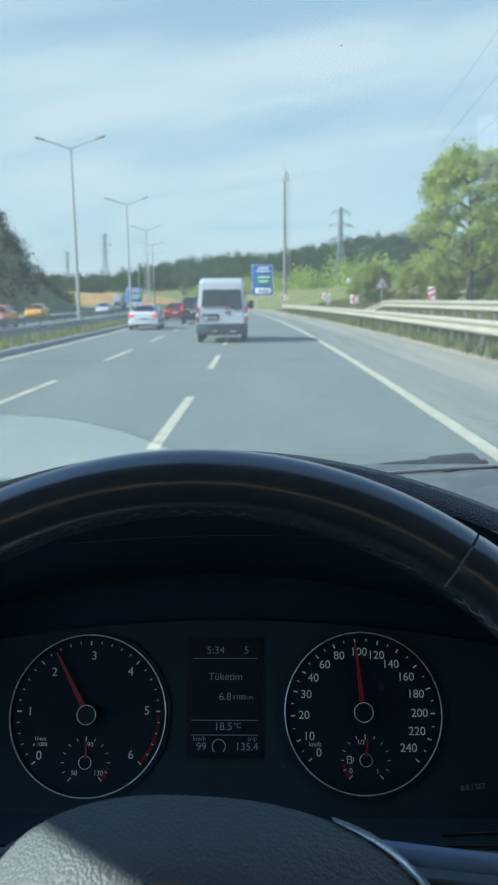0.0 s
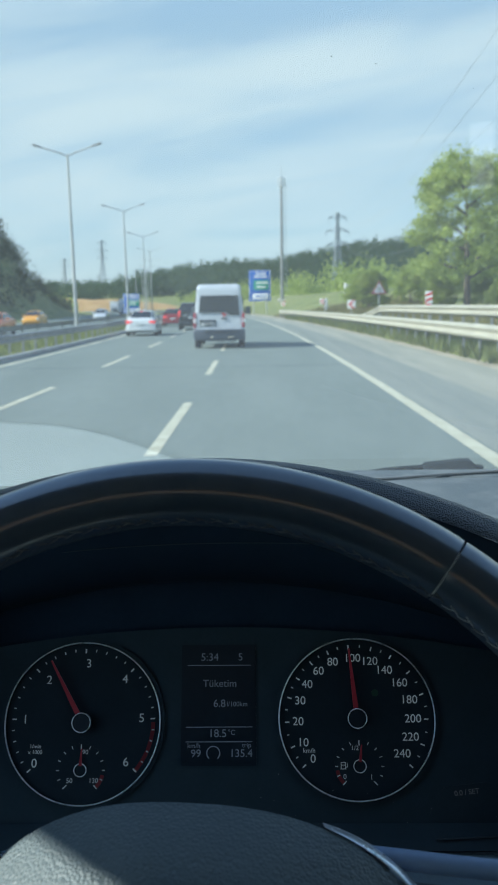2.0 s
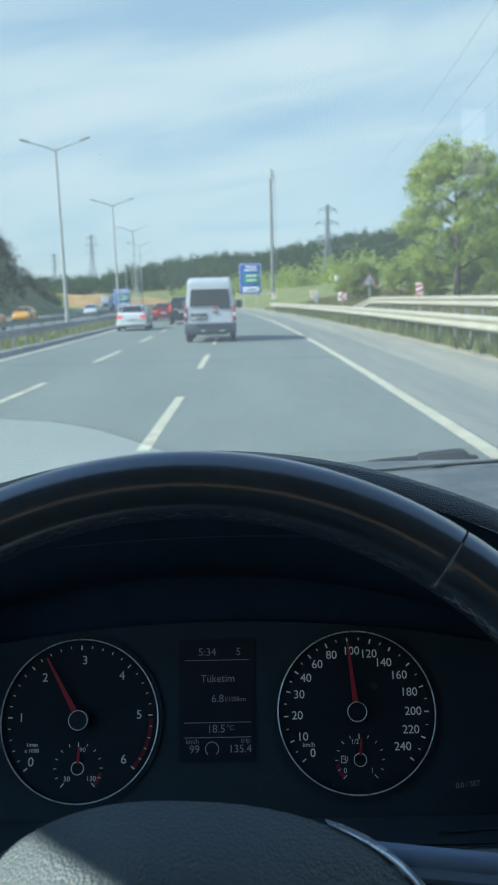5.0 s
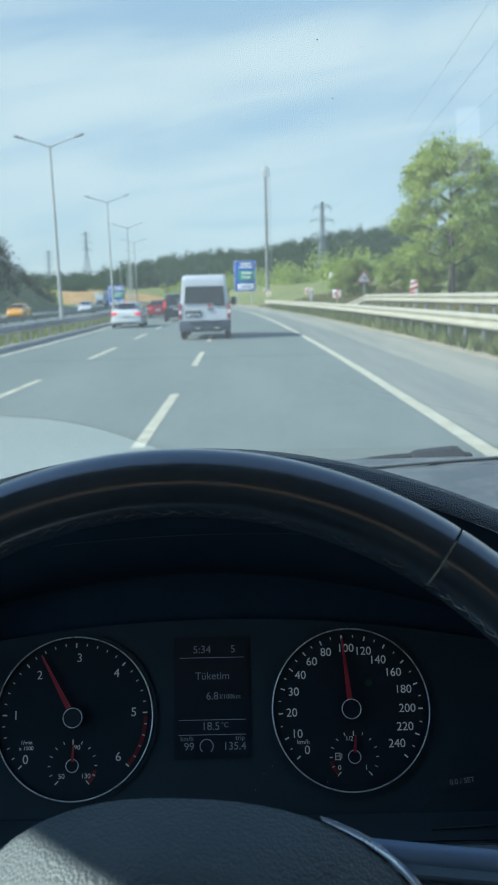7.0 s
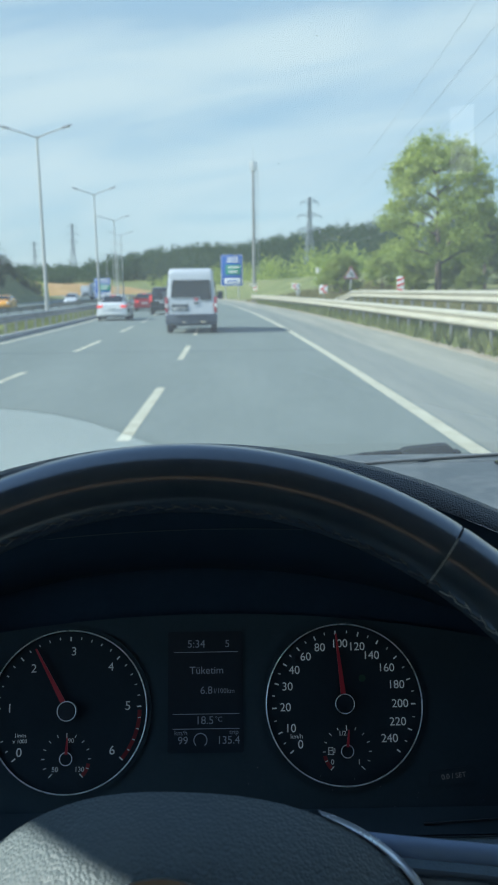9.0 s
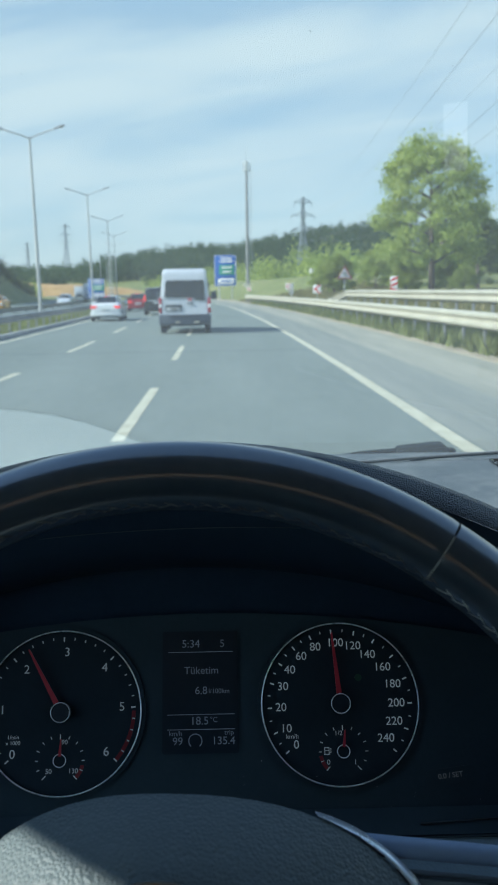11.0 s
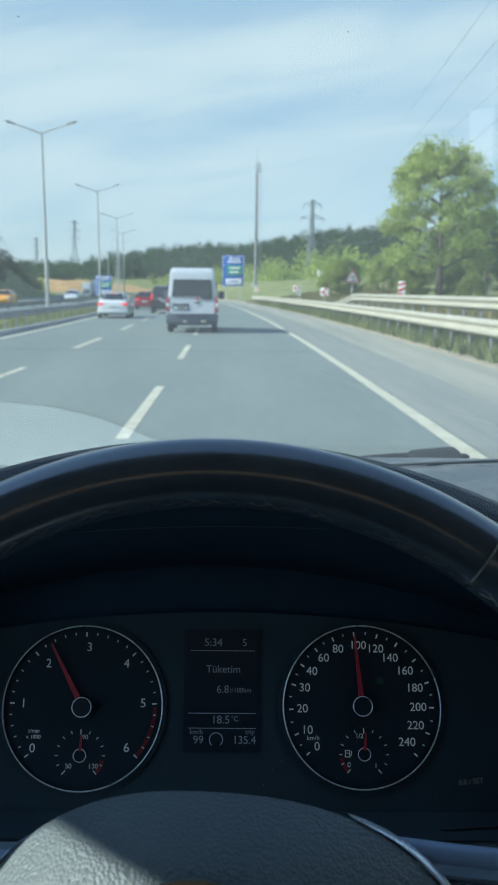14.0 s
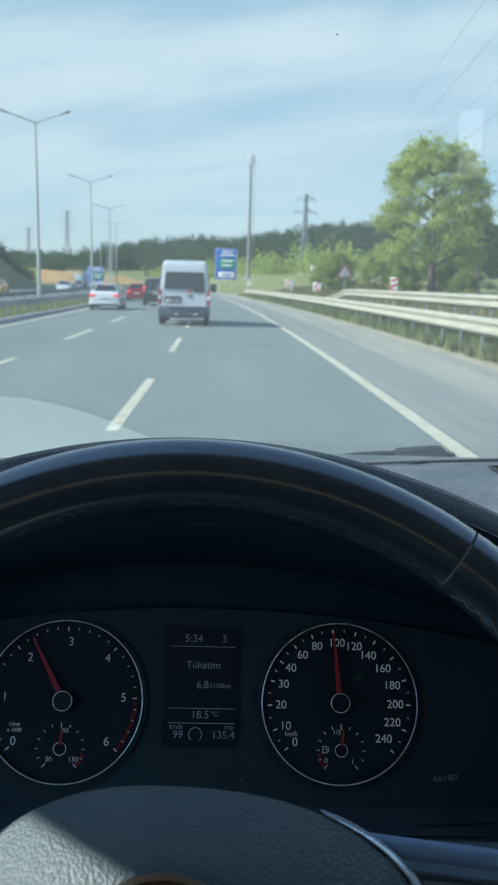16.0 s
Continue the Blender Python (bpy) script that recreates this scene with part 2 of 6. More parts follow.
M_RIM = material("wheel_alloy", (0.45, 0.46, 0.47), 0.35, 0.8, scale=4.0)
M_TAIL = material("red_lamp_lens", (0.33, 0.055, 0.07), 0.25, second=(0.40, 0.075, 0.09), scale=6.0)
M_TAIL_ON = material("lit_brake_lamp", (0.9, 0.05, 0.05), 0.25, second=(0.95, 0.09, 0.08), scale=6.0, emit=0.35)
M_PLATE = material("plate_white", (0.46, 0.48, 0.48), 0.4, scale=10.0)
M_DARKBAR = material("plate_bar", (0.04, 0.04, 0.045), 0.5, scale=10.0)
M_BADGE = material("red_badge", (0.50, 0.03, 0.04), 0.4, scale=10.0)
M_SIGNBLUE = material("sign_blue", (0.012, 0.09, 0.40), 0.45, second=(0.02, 0.12, 0.47), scale=0.7)
M_SIGNGREEN = material("sign_green", (0.02, 0.24, 0.17), 0.45, second=(0.03, 0.29, 0.20), scale=0.7)
M_SIGNWHITE = material("sign_white", (0.74, 0.75, 0.75), 0.45, scale=1.0)
M_SIGNRED = material("sign_red", (0.55, 0.03, 0.03), 0.45, scale=1.0)
M_FADEDRED = material("faded_sign_red", (0.24, 0.075, 0.075), 0.5, second=(0.30, 0.11, 0.10), scale=3.0)
M_FADEDFACE = material("faded_sign_face", (0.34, 0.36, 0.37), 0.5, second=(0.42, 0.44, 0.44), scale=3.0)
M_CONCRETE = material("concrete", (0.42, 0.41, 0.37), 0.85, second=(0.54, 0.53, 0.48), scale=1.5, amount=0.7, bump=0.3, bump_scale=20)
M_CABINET = material("cabinet_enamel", (0.50, 0.50, 0.46), 0.5, second=(0.60, 0.60, 0.55), scale=2.0)
# cabin
M_RIMLEATHER = material("smooth_black_leather", (0.032, 0.043, 0.058), 0.38, second=(0.050, 0.060, 0.072), scale=18, amount=0.8, bump=0.05, bump_scale=420, spec=0.8, coat=0.8, coat_rough=0.13, coat_ior=2.1, voronoi=True, dist=0.0003)
M_RIMLEATHER.node_tree.nodes["Principled BSDF"].inputs["Specular Tint"].default_value = (0.60, 0.80, 1.0, 1)
M_GRAIN = material("grained_grey_vinyl", (0.128, 0.160, 0.168), 0.46, second=(0.155, 0.189, 0.196), scale=25, bump=0.46, bump_scale=680, voronoi=True, dist=0.0015, spec=0.3)
M_COWL = material("grained_black_cowl", (0.038, 0.050, 0.064), 0.42, second=(0.058, 0.072, 0.088), scale=30, bump=1.0, bump_scale=950, voronoi=True, dist=0.0014, spec=0.8)
M_DASHTOP = material("dusty_grey_dash", (0.082, 0.102, 0.115), 0.5, second=(0.130, 0.152, 0.162), scale=7, amount=0.95, bump=0.35, bump_scale=500, voronoi=True, dist=0.001)
M_BLACK = material("matt_black_plastic", (0.035, 0.070, 0.125), 0.6, second=(0.051, 0.093, 0.157), scale=30, spec=0.3)
M_LINING = material("soft_black_lining", (0.020, 0.038, 0.064), 0.75, second=(0.027, 0.048, 0.078), scale=30, spec=0.2)
M_FACE = material("cluster_plate_black", (0.041, 0.062, 0.075), 0.7, second=(0.051, 0.074, 0.090), scale=40, spec=0.2)
M_DIAL = material("gauge_face_black", (0.020, 0.032, 0.042), 0.7, second=(0.026, 0.040, 0.052), scale=40, spec=0.2)
M_SCREEN = material("display_black", (0.016, 0.026, 0.038), 0.35, second=(0.020, 0.032, 0.046), scale=40, spec=0.4)
M_GLOSSBLACK = material("piano_black_trim", (0.012, 0.015, 0.020), 0.12, second=(0.018, 0.021, 0.026), scale=10, spec=0.6)
# blue sky reflection of the black spoke, put into its base colour
M_SPOKE_SHEEN = material("sky_sheen_spoke_trim", (0.21, 0.285, 0.42), 0.45, second=(0.25, 0.33, 0.47), scale=20, spec=0.6)
M_CHROME = material("satin_chrome", (0.84, 0.93, 1.0), 0.26, 0.5, second=(0.90, 0.96, 1.0), scale=20, spec=1.0)
M_RINGCHROME = material("gauge_ring_chrome", (0.94, 0.96, 0.98), 0.30, 0.4, second=(0.97, 0.98, 0.99), scale=20, spec=1.0)
M_BRONZE = material("worn_gilt_ring", (0.34, 0.31, 0.26), 0.34, 1.0, second=(0.44, 0.40, 0.34), scale=30)
M_THREAD = material("grey_thread", (0.105, 0.10, 0.095), 0.85, second=(0.23, 0.225, 0.21), scale=110, amount=1.0)
# joint thread, and rim thread with sunlight put into its colour
M_THREAD_PALE_LIT = material("pale_sunlit_thread", (0.42, 0.42, 0.38), 0.8, second=(0.56, 0.56, 0.50), scale=60)
M_VISOR = material("visor_vinyl", (0.55, 0.40, 0.26), 0.8, second=(0.62, 0.47, 0.32), scale=20)
M_CAPTION = material("grey_caption_print", (0.24, 0.26, 0.27), 0.6, second=(0.29, 0.31, 0.32), scale=60, emit=0.05)
M_LOWERPANEL = material("dark_slate_plastic", (0.175, 0.240, 0.285), 0.55, second=(0.215, 0.285, 0.33), scale=30, bump=0.3, bump_scale=600, voronoi=True, dist=0.0006)
M_BUTTON = material("grey_key_plastic", (0.155, 0.175, 0.178), 0.5, second=(0.185, 0.205, 0.208), scale=30, bump=0.2, bump_scale=600, voronoi=True, dist=0.0004)
M_PRINT = material("backlit_white_print", (0.46, 0.51, 0.53), 0.6, second=(0.50, 0.55, 0.57), scale=10, emit=0.11)
M_DISPLAYTEXT = material("lit_display_characters", (0.30, 0.34, 0.40), 0.6, second=(0.34, 0.38, 0.44), scale=10, emit=0.04)
M_NEEDLE = material("red_needle", (0.30, 0.018, 0.035), 0.45, second=(0.36, 0.03, 0.045), scale=10, emit=0.03)
M_REDZONE = material("red_scale_print", (0.16, 0.010, 0.018), 0.6, second=(0.20, 0.015, 0.022), scale=10, emit=0.006)
M_GREENLAMP = material("unlit_green_telltale", (0.01, 0.05, 0.03), 0.5, scale=10)
M_HEADLINER = material("headliner_fabric", (0.27, 0.22, 0.17), 0.95, second=(0.33, 0.27, 0.21), scale=30, bump=0.3, bump_scale=300)
M_TRIMDARK = material("dark_cabin_trim", (0.035, 0.037, 0.04), 0.7, second=(0.05, 0.052, 0.055), scale=12)
# pale colour of the added sheet whose reflection makes the windscreen's veil
M_VEIL_SHEET = material("pale_veil_sheet", (0.62, 0.72, 0.74), 0.8, second=(0.70, 0.79, 0.80), scale=6, amount=0.5)
# smoother, paler grey for the added line of edge highlight
M_EDGE_GLINT = material("smooth_grey_edge_glint", (0.15, 0.17, 0.18), 0.36, second=(0.19, 0.21, 0.22), scale=20, spec=0.8)
M_PAPER = material("white_paper", (0.78, 0.79, 0.78), 0.7, second=(0.84, 0.85, 0.84), scale=30)
M_RUBBER = material("black_rubber", (0.010, 0.017, 0.022), 0.75, second=(0.017, 0.025, 0.031), scale=15, spec=0.25)
M_SPECK = material("dried_dirt_speck", (0.05, 0.05, 0.05), 0.9, second=(0.12, 0.12, 0.11), scale=40)
M_WINDSCREEN = glass_material("windscreen_glass", 1.75, (0.93, 0.965, 0.95), dust=0.07)
M_SIDEGLASS = glass_material("side_glass", 1.5, (0.72, 0.83, 0.90))
# for the added pane that mirrors as a brown line in the rim
M_BRONZE_PANE = glass_material("bronze_reflection_pane", 1.5, (0.36, 0.195, 0.095))


# ======== builders ========
def mesh_of(bm, name, mat, smooth=True):
    me = bpy.data.meshes.new(name)
    bm.normal_update()
    bm.to_mesh(me)
    bm.free()
    if mat:
        me.materials.append(mat)
    if smooth:
        me.polygons.foreach_set("use_smooth", [True] * len(me.polygons))
        me.set_sharp_from_angle(angle=radians(38))
    return me


def part(name, bm, mat, parent=None, label="", m=None, smooth=True):
    """Links a bmesh (or ready mesh) as one mesh object under a thing or a part."""
    me = bm if isinstance(bm, bpy.types.Mesh) else mesh_of(bm, name, mat, smooth)
    ob = new(name, me)
    if parent:
        ob.parent = parent
    if m is not None:
        ob.matrix_local = m
    if label:
        ob["label"] = label
    return ob


def empty(name, m, label, category, group="", kind=""):
    ob = new(name)
    ob.empty_display_size = 0.1
    ob.matrix_world = m
    return tagged(ob, label, category, group, kind)


def box(bm, cx, cy, cz, sx, sy, sz, bevel=0.0, rot=None):
    r = bmesh.ops.create_cube(bm, size=1.0)
    vs = r["verts"]
    for v in vs:
        v.co = Vector((v.co.x * sx, v.co.y * sy, v.co.z * sz))
    if bevel:
        es = list({e for v in vs for e in v.link_edges})
        rb = bmesh.ops.bevel(bm, geom=es, offset=bevel, segments=2, affect="EDGES", profile=0.5)
        vs = list({v for f in rb["faces"] for v in f.verts} | {v for v in vs if v.is_valid})
    for v in vs:
        if rot:
            v.co = rot @ v.co
        v.co += Vector((cx, cy, cz))
    return bm


def boxed(*a, **k):
    return box(bmesh.new(), *a, **k)


def tube(bm, pts, radii, seg=10, caps=True):
    """A round bar through the points, with a radius at each (or one for all)."""
    pts = [Vector(p) for p in pts]
    radii = radii if isinstance(radii, (list, tuple)) else [radii] * len(pts)
    rings = []
    for i, p in enumerate(pts):
        d = (pts[min(i + 1, len(pts) - 1)] - pts[max(i - 1, 0)]).normalized()
        a = d.orthogonal().normalized() if abs(d.z) > 0.9 else d.cross(Vector((0, 0, 1))).normalized()
        b = d.cross(a)
        rings.append([bm.verts.new(p + radii[i] * (math.cos(t) * a + math.sin(t) * b)) for t in [2 * math.pi * k / seg for k in range(seg)]])
    for r, s in zip(rings, rings[1:]):
        for k in range(seg):
            bm.faces.new((r[k], r[(k + 1) % seg], s[(k + 1) % seg], s[k]))
    if caps:
        bm.faces.new(rings[0][::-1])
        bm.faces.new(rings[-1])
    return bm


def loft(bm, sections, close=True, caps=True):
    """Skin over equal-length rings of points."""
    rings = [[bm.verts.new(p) for p in s] for s in sections]
    n = len(rings[0])
    for r, s in zip(rings, rings[1:]):
        for k in range(n if close else n - 1):
            bm.faces.new((r[k], r[(k + 1) % n], s[(k + 1) % n], s[k]))
    if caps and close:
        bm.faces.new(rings[0][::-1])
        bm.faces.new(rings[-1])
    bmesh.ops.recalc_face_normals(bm, faces=bm.faces)
    return bm


def prism(bm, outline, depth, z0=0.0):
    """A flat plate: outline in x, y, thick in z from z0 to z0 + depth."""
    lo = [bm.verts.new((x, y, z0)) for x, y in outline]
    hi = [bm.verts.new((x, y, z0 + depth)) for x, y in outline]
    n = len(lo)
    for k in range(n):
        bm.faces.new((lo[k], lo[(k + 1) % n], hi[(k + 1) % n], hi[k]))
    bm.faces.new(lo[::-1])
    bm.faces.new(hi)
    bmesh.ops.recalc_face_normals(bm, faces=bm.faces)
    return bm


def disc(r, depth, seg=48, cx=0, cy=0, z0=0.0, bm=None):
    return prism(bm or bmesh.new(), [(cx + r * math.cos(2 * math.pi * k / seg), cy + r * math.sin(2 * math.pi * k / seg)) for k in range(seg)], depth, z0)


def ring(r0, r1, depth, a0=0.0, a1=360.0, seg=96, z0=0.0, bm=None, cx=0.0, cy=0.0):
    """A flat band between two radii, over an angle."""
    bm = bm or bmesh.new()
    full = abs(a1 - a0) >= 359.9
    n = seg if full else seg + 1
    rows = []
    for k in range(n):
        a = radians(a0 + (a1 - a0) * k / seg)
        c, s = math.cos(a), math.sin(a)
        rows.append([bm.verts.new((cx + r * c, cy + r * s, z)) for r, z in ((r0, z0), (r1, z0), (r1, z0 + depth), (r0, z0 + depth))])
    for k in range(n if full else n - 1):
        p, q = rows[k], rows[(k + 1) % n]
        for j in range(4):
            bm.faces.new((p[j], p[(j + 1) % 4], q[(j + 1) % 4], q[j]))
    bmesh.ops.recalc_face_normals(bm, faces=bm.faces)
    return bm


def torus(r, t, seg=128, n=8):
    """A round wire bent into a circle."""
    bm = bmesh.new()
    rows = [[bm.verts.new(((r + t * math.cos(q)) * math.cos(a), (r + t * math.cos(q)) * math.sin(a), t * math.sin(q))) for q in [2 * math.pi * j / n for j in range(n)]] for a in [2 * math.pi * k / seg for k in range(seg)]]
    for k in range(seg):
        p, q = rows[k], rows[(k + 1) % seg]
        for j in range(n):
            bm.faces.new((p[j], q[j], q[(j + 1) % n], p[(j + 1) % n]))
    bmesh.ops.recalc_face_normals(bm, faces=bm.faces)
    return bm


def words(name, text, size, mat, parent, m, label="", align="CENTER", depth=0.0001):
    """Writing in the built-in font, turned into a mesh."""
    cu = bpy.data.curves.new(name, "FONT")
    cu.body, cu.size, cu.extrude = text, size, depth
    cu.align_x, cu.align_y = align, "CENTER"
    tmp = bpy.data.objects.new(name, cu)
    scene.collection.objects.link(tmp)
    me = bpy.data.meshes.new_from_object(tmp.evaluated_get(bpy.context.evaluated_depsgraph_get()))
    bpy.data.objects.remove(tmp)
    bpy.data.curves.remove(cu)
    me.materials.clear()
    me.materials.append(mat)
    return part(name, me, None, parent, label, m)


# ======== ground, road ========
ROAD_R = 1500.0


def rd(u, s):
    """Road station s ahead, u metres to the right of the camera's line: a long left bend."""
    if s <= 0:
        return u, s
    a = s / ROAD_R
    return -ROAD_R + (ROAD_R + u) * math.cos(a), (ROAD_R + u) * math.sin(a)


def step(x, a, b):
    t = min(1.0, max(0.0, (x - a) / (b - a)))
    return t * t * (3 - 2 * t)


def ground_z(x, y):
    u = x + (y * y / (2 * ROAD_R) if y > 0 else 0.0)
    z = -0.06
    z += 0.9 * step(u, 7.0, 15.0)
    z += 3.4 * step(u, 11.0, 26.0) * step(y, 90.0, 170.0) * (1 - step(y, 260.0, 420.0)) * (1 - step(u, 60.0, 140.0))
    z += 43.0 * step(x, -150.0, 120.0) * step(y, 400.0, 820.0)
    z += 13.0 * step(x, -260.0, -170.0) * (1 - step(x, -60.0, 20.0)) * step(y, 450.0, 800.0)
    z += 44.0 * step(-u, 28.0, 60.0) * (1 - step(y, 150.0, 290.0)) * step(y, 70.0, 175.0)
    far = step(abs(u + 9), 19.0, 60.0)
    z += far * (0.9 * noise.noise((x * 0.02, y * 0.02, 0.3)) + 2.2 * noise.noise((x * 0.006, y * 0.006, 4.1)) * step(y, 200, 500))
    return z


def build_ground():
    xs = sorted({*range(-120, 121, 4), *range(-600, 601, 30), *range(-3000, 3001, 300)} | {-28, -26, -10, -9, 7, 8, 9, 10, 11, 13})
    ys = sorted({*range(-100, 301, 8), *range(-400, 1201, 30), *range(-3000, 4501, 300)})
    verts = [(x - (y * y / (2 * ROAD_R) if 0 < y < 300 else (30.0 if y >= 300 else 0.0)), y) for y in ys for x in xs]
    verts = [(x, y, ground_z(x, y)) for x, y in verts]
    nx = len(xs)
    faces = [(j * nx + i, j * nx + i + 1, (j + 1) * nx + i + 1, (j + 1) * nx + i) for j in range(len(ys) - 1) for i in range(nx - 1)]
    me = bpy.data.meshes.new("ground")
    me.from_pydata(verts, [], faces)
    me.materials.append(M_GRASS)
    me.polygons.foreach_set("use_smooth", [True] * len(me.polygons))
    tagged(new("ground", me), "rough green and straw-coloured grass land", "ground", kind="structure")


build_ground()


def strip(u0, u1, s0, s1, z, thick=0.05, ds=6.0):
    """A long slab that follows the bend."""
    bm = bmesh.new()
    n = max(1, int((s1 - s0) / ds))
    secs = []
    for k in range(n + 1):
        s = s0 + (s1 - s0) * k / n
        (xa, ya), (xb, yb) = rd(u0, s), rd(u1, s)
        secs.append([(xa, ya, z - thick), (xb, yb, z - thick), (xb, yb, z), (xa, ya, z)])
    return loft(bm, secs)


road = tagged(part("road", strip(-8.1, 2.62, -60, 420, 0.0), M_ASPHALT, smooth=False), "grey worn asphalt of a three-lane carriageway", "road", kind="structure")
shoulder = tagged(part("pavement", strip(2.625, 4.0, -60, 420, 0.0), M_SHOULDER, smooth=False), "pale worn asphalt hard shoulder beside the carriageway", "hard shoulder", kind="structure")
tagged(part("pavement", strip(4.004, 5.9, -60, 420, 0.0), M_SANDY, smooth=False), "pale sandy outer edge of the hard shoulder", "hard shoulder", kind="structure")
tagged(part("road", strip(-26.0, -13.2, -60, 420, -0.004), M_ASPHALT, smooth=False), "grey asphalt of the oncoming carriageway beyond the median", "road", kind="structure")
tagged(part("ground", strip(5.905, 7.6, -60, 300, 0.015, 0.09), M_DIRT, smooth=False), "sandy dirt strip along the edge of the shoulder", "verge", kind="structure")
tagged(part("trim", strip(-8.45, -8.105, -60, 420, 0.10, 0.16), M_CONCRETE, smooth=False), "low concrete kerb edging the grassy median", "kerb", kind="structure")
part("edge_line", strip(2.37, 2.57, -60, 420, 0.004, 0.003), M_LINE, road, "solid cream-white edge line", smooth=False)
part("edge_line", strip(-7.6, -7.42, -60, 420, 0.004, 0.003), M_LINE, road, "solid cream-white edge line", smooth=False)
for lane_u, first in ((-1.28, -14.0), (-4.40, -10.5)):
    for k in range(30):
        s = first + 12.0 * k
        part("lane_dash", strip(lane_u - 0.075, lane_u + 0.075, s, s + 5.6, 0.004, 0.003), M_LINE, road, smooth=False)
for u in (-13.6, -25.4):
    part("edge_line", strip(u - 0.08, u + 0.08, -60, 420, 0.0, 0.003), M_LINE, bpy.data.objects["road.001"], smooth=False)
# tar seams across the carriageway
for s, w in ((25.0, 0.12),):
    part("tar_seam", strip(-8.0, 2.36, s, s + w, 0.002, 0.002, 1.0), M_BUMPER, road, "dark tar seam across the lanes", smooth=False)


# ======== guard rails ========
W_PROFILE = [(0.0, 0.155), (0.035, 0.145), (0.075, 0.105), (0.075, 0.065), (0.02, 0.02), (0.02, -0.02), (0.075, -0.065), (0.075, -0.105), (0.035, -0.145), (0.0, -0.155)]


def beam(u, s0, s1, zc, side, drop=0.0, ds=4.0, tall=1.0):
    """A W-shaped rail; side -1 faces the road to its left. drop: metres over which the end dips to the ground."""
    bm = bmesh.new()
    n = int((s1 - s0) / ds)
    secs = []
    prof = W_PROFILE + [(x - 0.012, z) for x, z in W_PROFILE[::-1]]
    for k in range(n + 1):
        s = s0 + (s1 - s0) * k / n
        z = zc - (0.62 * step(s, s1 - drop, s1) if drop else 0)
        secs.append([(*rd(u + side * p * tall, s), z + q * tall) for p, q in prof])
    return loft(bm, secs)


def guard_rail(label, u, s0, s1, zc, side, gap, mat, post_mat, double=0.0, ground=-0.05, drop=0.0, tall=1.0):
    x, y = rd(u, s0)
    g = empty("guard_rail", pose(0, 0, 0), label, "guard rail")
    part("beam", beam(u, s0, s1, zc, side, drop, tall=tall), mat, g)
    if double:
        part("beam", beam(u, s0, s1, zc + double, side, drop), mat, g)
    me = None
    for k in range(int((s1 - s0) / gap) + 1):
        s = s0 + gap * k + 0.3
        px, py = rd(u - side * 0.06, s)
        top = zc + double + 0.10 - (0.62 * step(s, s1 - drop, s1) if drop else 0)
        if me is None or drop:
            bm = boxed(0, 0, (top + ground) / 2, 0.07, 0.10, top - ground, 0.008)
            me = mesh_of(bm, "post", post_mat)
        part("post", me, None, g, m=pose(px, py, 0, rz=math.degrees(s / ROAD_R) if s > 0 else 0))
    return g


guard_rail("cream-grey galvanised steel crash barrier along the hard shoulder", 6.35, -22, 118, 0.82, -1, 2.0, M_STEEL, M_STEEL_DARK, tall=1.4)
guard_rail("taller cream-grey steel barrier behind the first, ramped at its end", 7.75, -22, 62, 1.36, -1, 2.0, M_STEEL, M_STEEL_DARK, ground=-0.1, drop=9.0, tall=1.3)
guard_rail("weathered grey steel crash barrier along the grassy median", -8.75, -30, 330, 0.60, 1, 2.0, M_STEEL_DARK, M_STEEL_DARK)
guard_rail("weathered grey steel barrier on the far side of the median", -12.7, -30, 330, 0.62, -1, 4.0, M_STEEL_DARK, M_STEEL_DARK)


# ======== street lamps ========
def street_lamp():
    g = empty("street_lamp", pose(0, 0, 0), "tall grey steel street lamp with two arms, standing in the median", "street lamp", "lamps along the median")
    part("pole", tube(bmesh.new(), [(0, 0, -0.1), (0, 0, 0.9), (0, 0, 6), (0, 0, 11.7)], [0.15, 0.13, 0.10, 0.065], 12), M_POLE, g)
    part("base_plate", boxed(0, 0, 0.03, 0.45, 0.45, 0.06, 0.01), M_STEEL_DARK, g)
    for sx in (-1, 1):
        part("arm", tube(bmesh.new(), [(0, 0, 11.55), (sx * 0.5, 0, 11.78), (sx * 1.7, 0, 12.16)], [0.055, 0.05, 0.045], 8), M_POLE, g)
        bm = bmesh.new()
        secs = []
        for t, w, h in ((0, 0.06, 0.05), (0.15, 0.14, 0.09), (0.5, 0.16, 0.10), (0.72, 0.10, 0.05)):
            c = Vector((sx * (1.6 + t), 0, 12.13 + t * 0.30))
            secs.append([c + Vector((0, w * math.cos(a), h * math.sin(a) * (1 if math.sin(a) > 0 else 0.5))) for a in [2 * math.pi * k / 10 for k in range(10)]])
        head = part("lamp_head", loft(bm, secs), M_STEEL_DARK, g, "grey lamp head")
        part("lens", boxed(sx * 1.98, 0, 12.19, 0.36, 0.2, 0.02, 0.005, rot=None), M_SIGNWHITE, head, "milky glass lens")
    return g


lamp = street_lamp()
LAMP_S = [62.0 + 36.0 * k for k in range(8)]
for k, s in enumerate(LAMP_S):
    x, y = rd(-11.6, s)
    m = pose(x, y, 0, rz=math.degrees(s / ROAD_R)) @ pose(0, 0, 0, 0, -0.8, 0)
    if k == 0:
        lamp.matrix_world = m
    else:
        copy_thing(lamp, m)


# ======== pylons, mast, cables ========
def bar(bm, a, b, w):
    tube(bm, [a, b], w, 4, False)


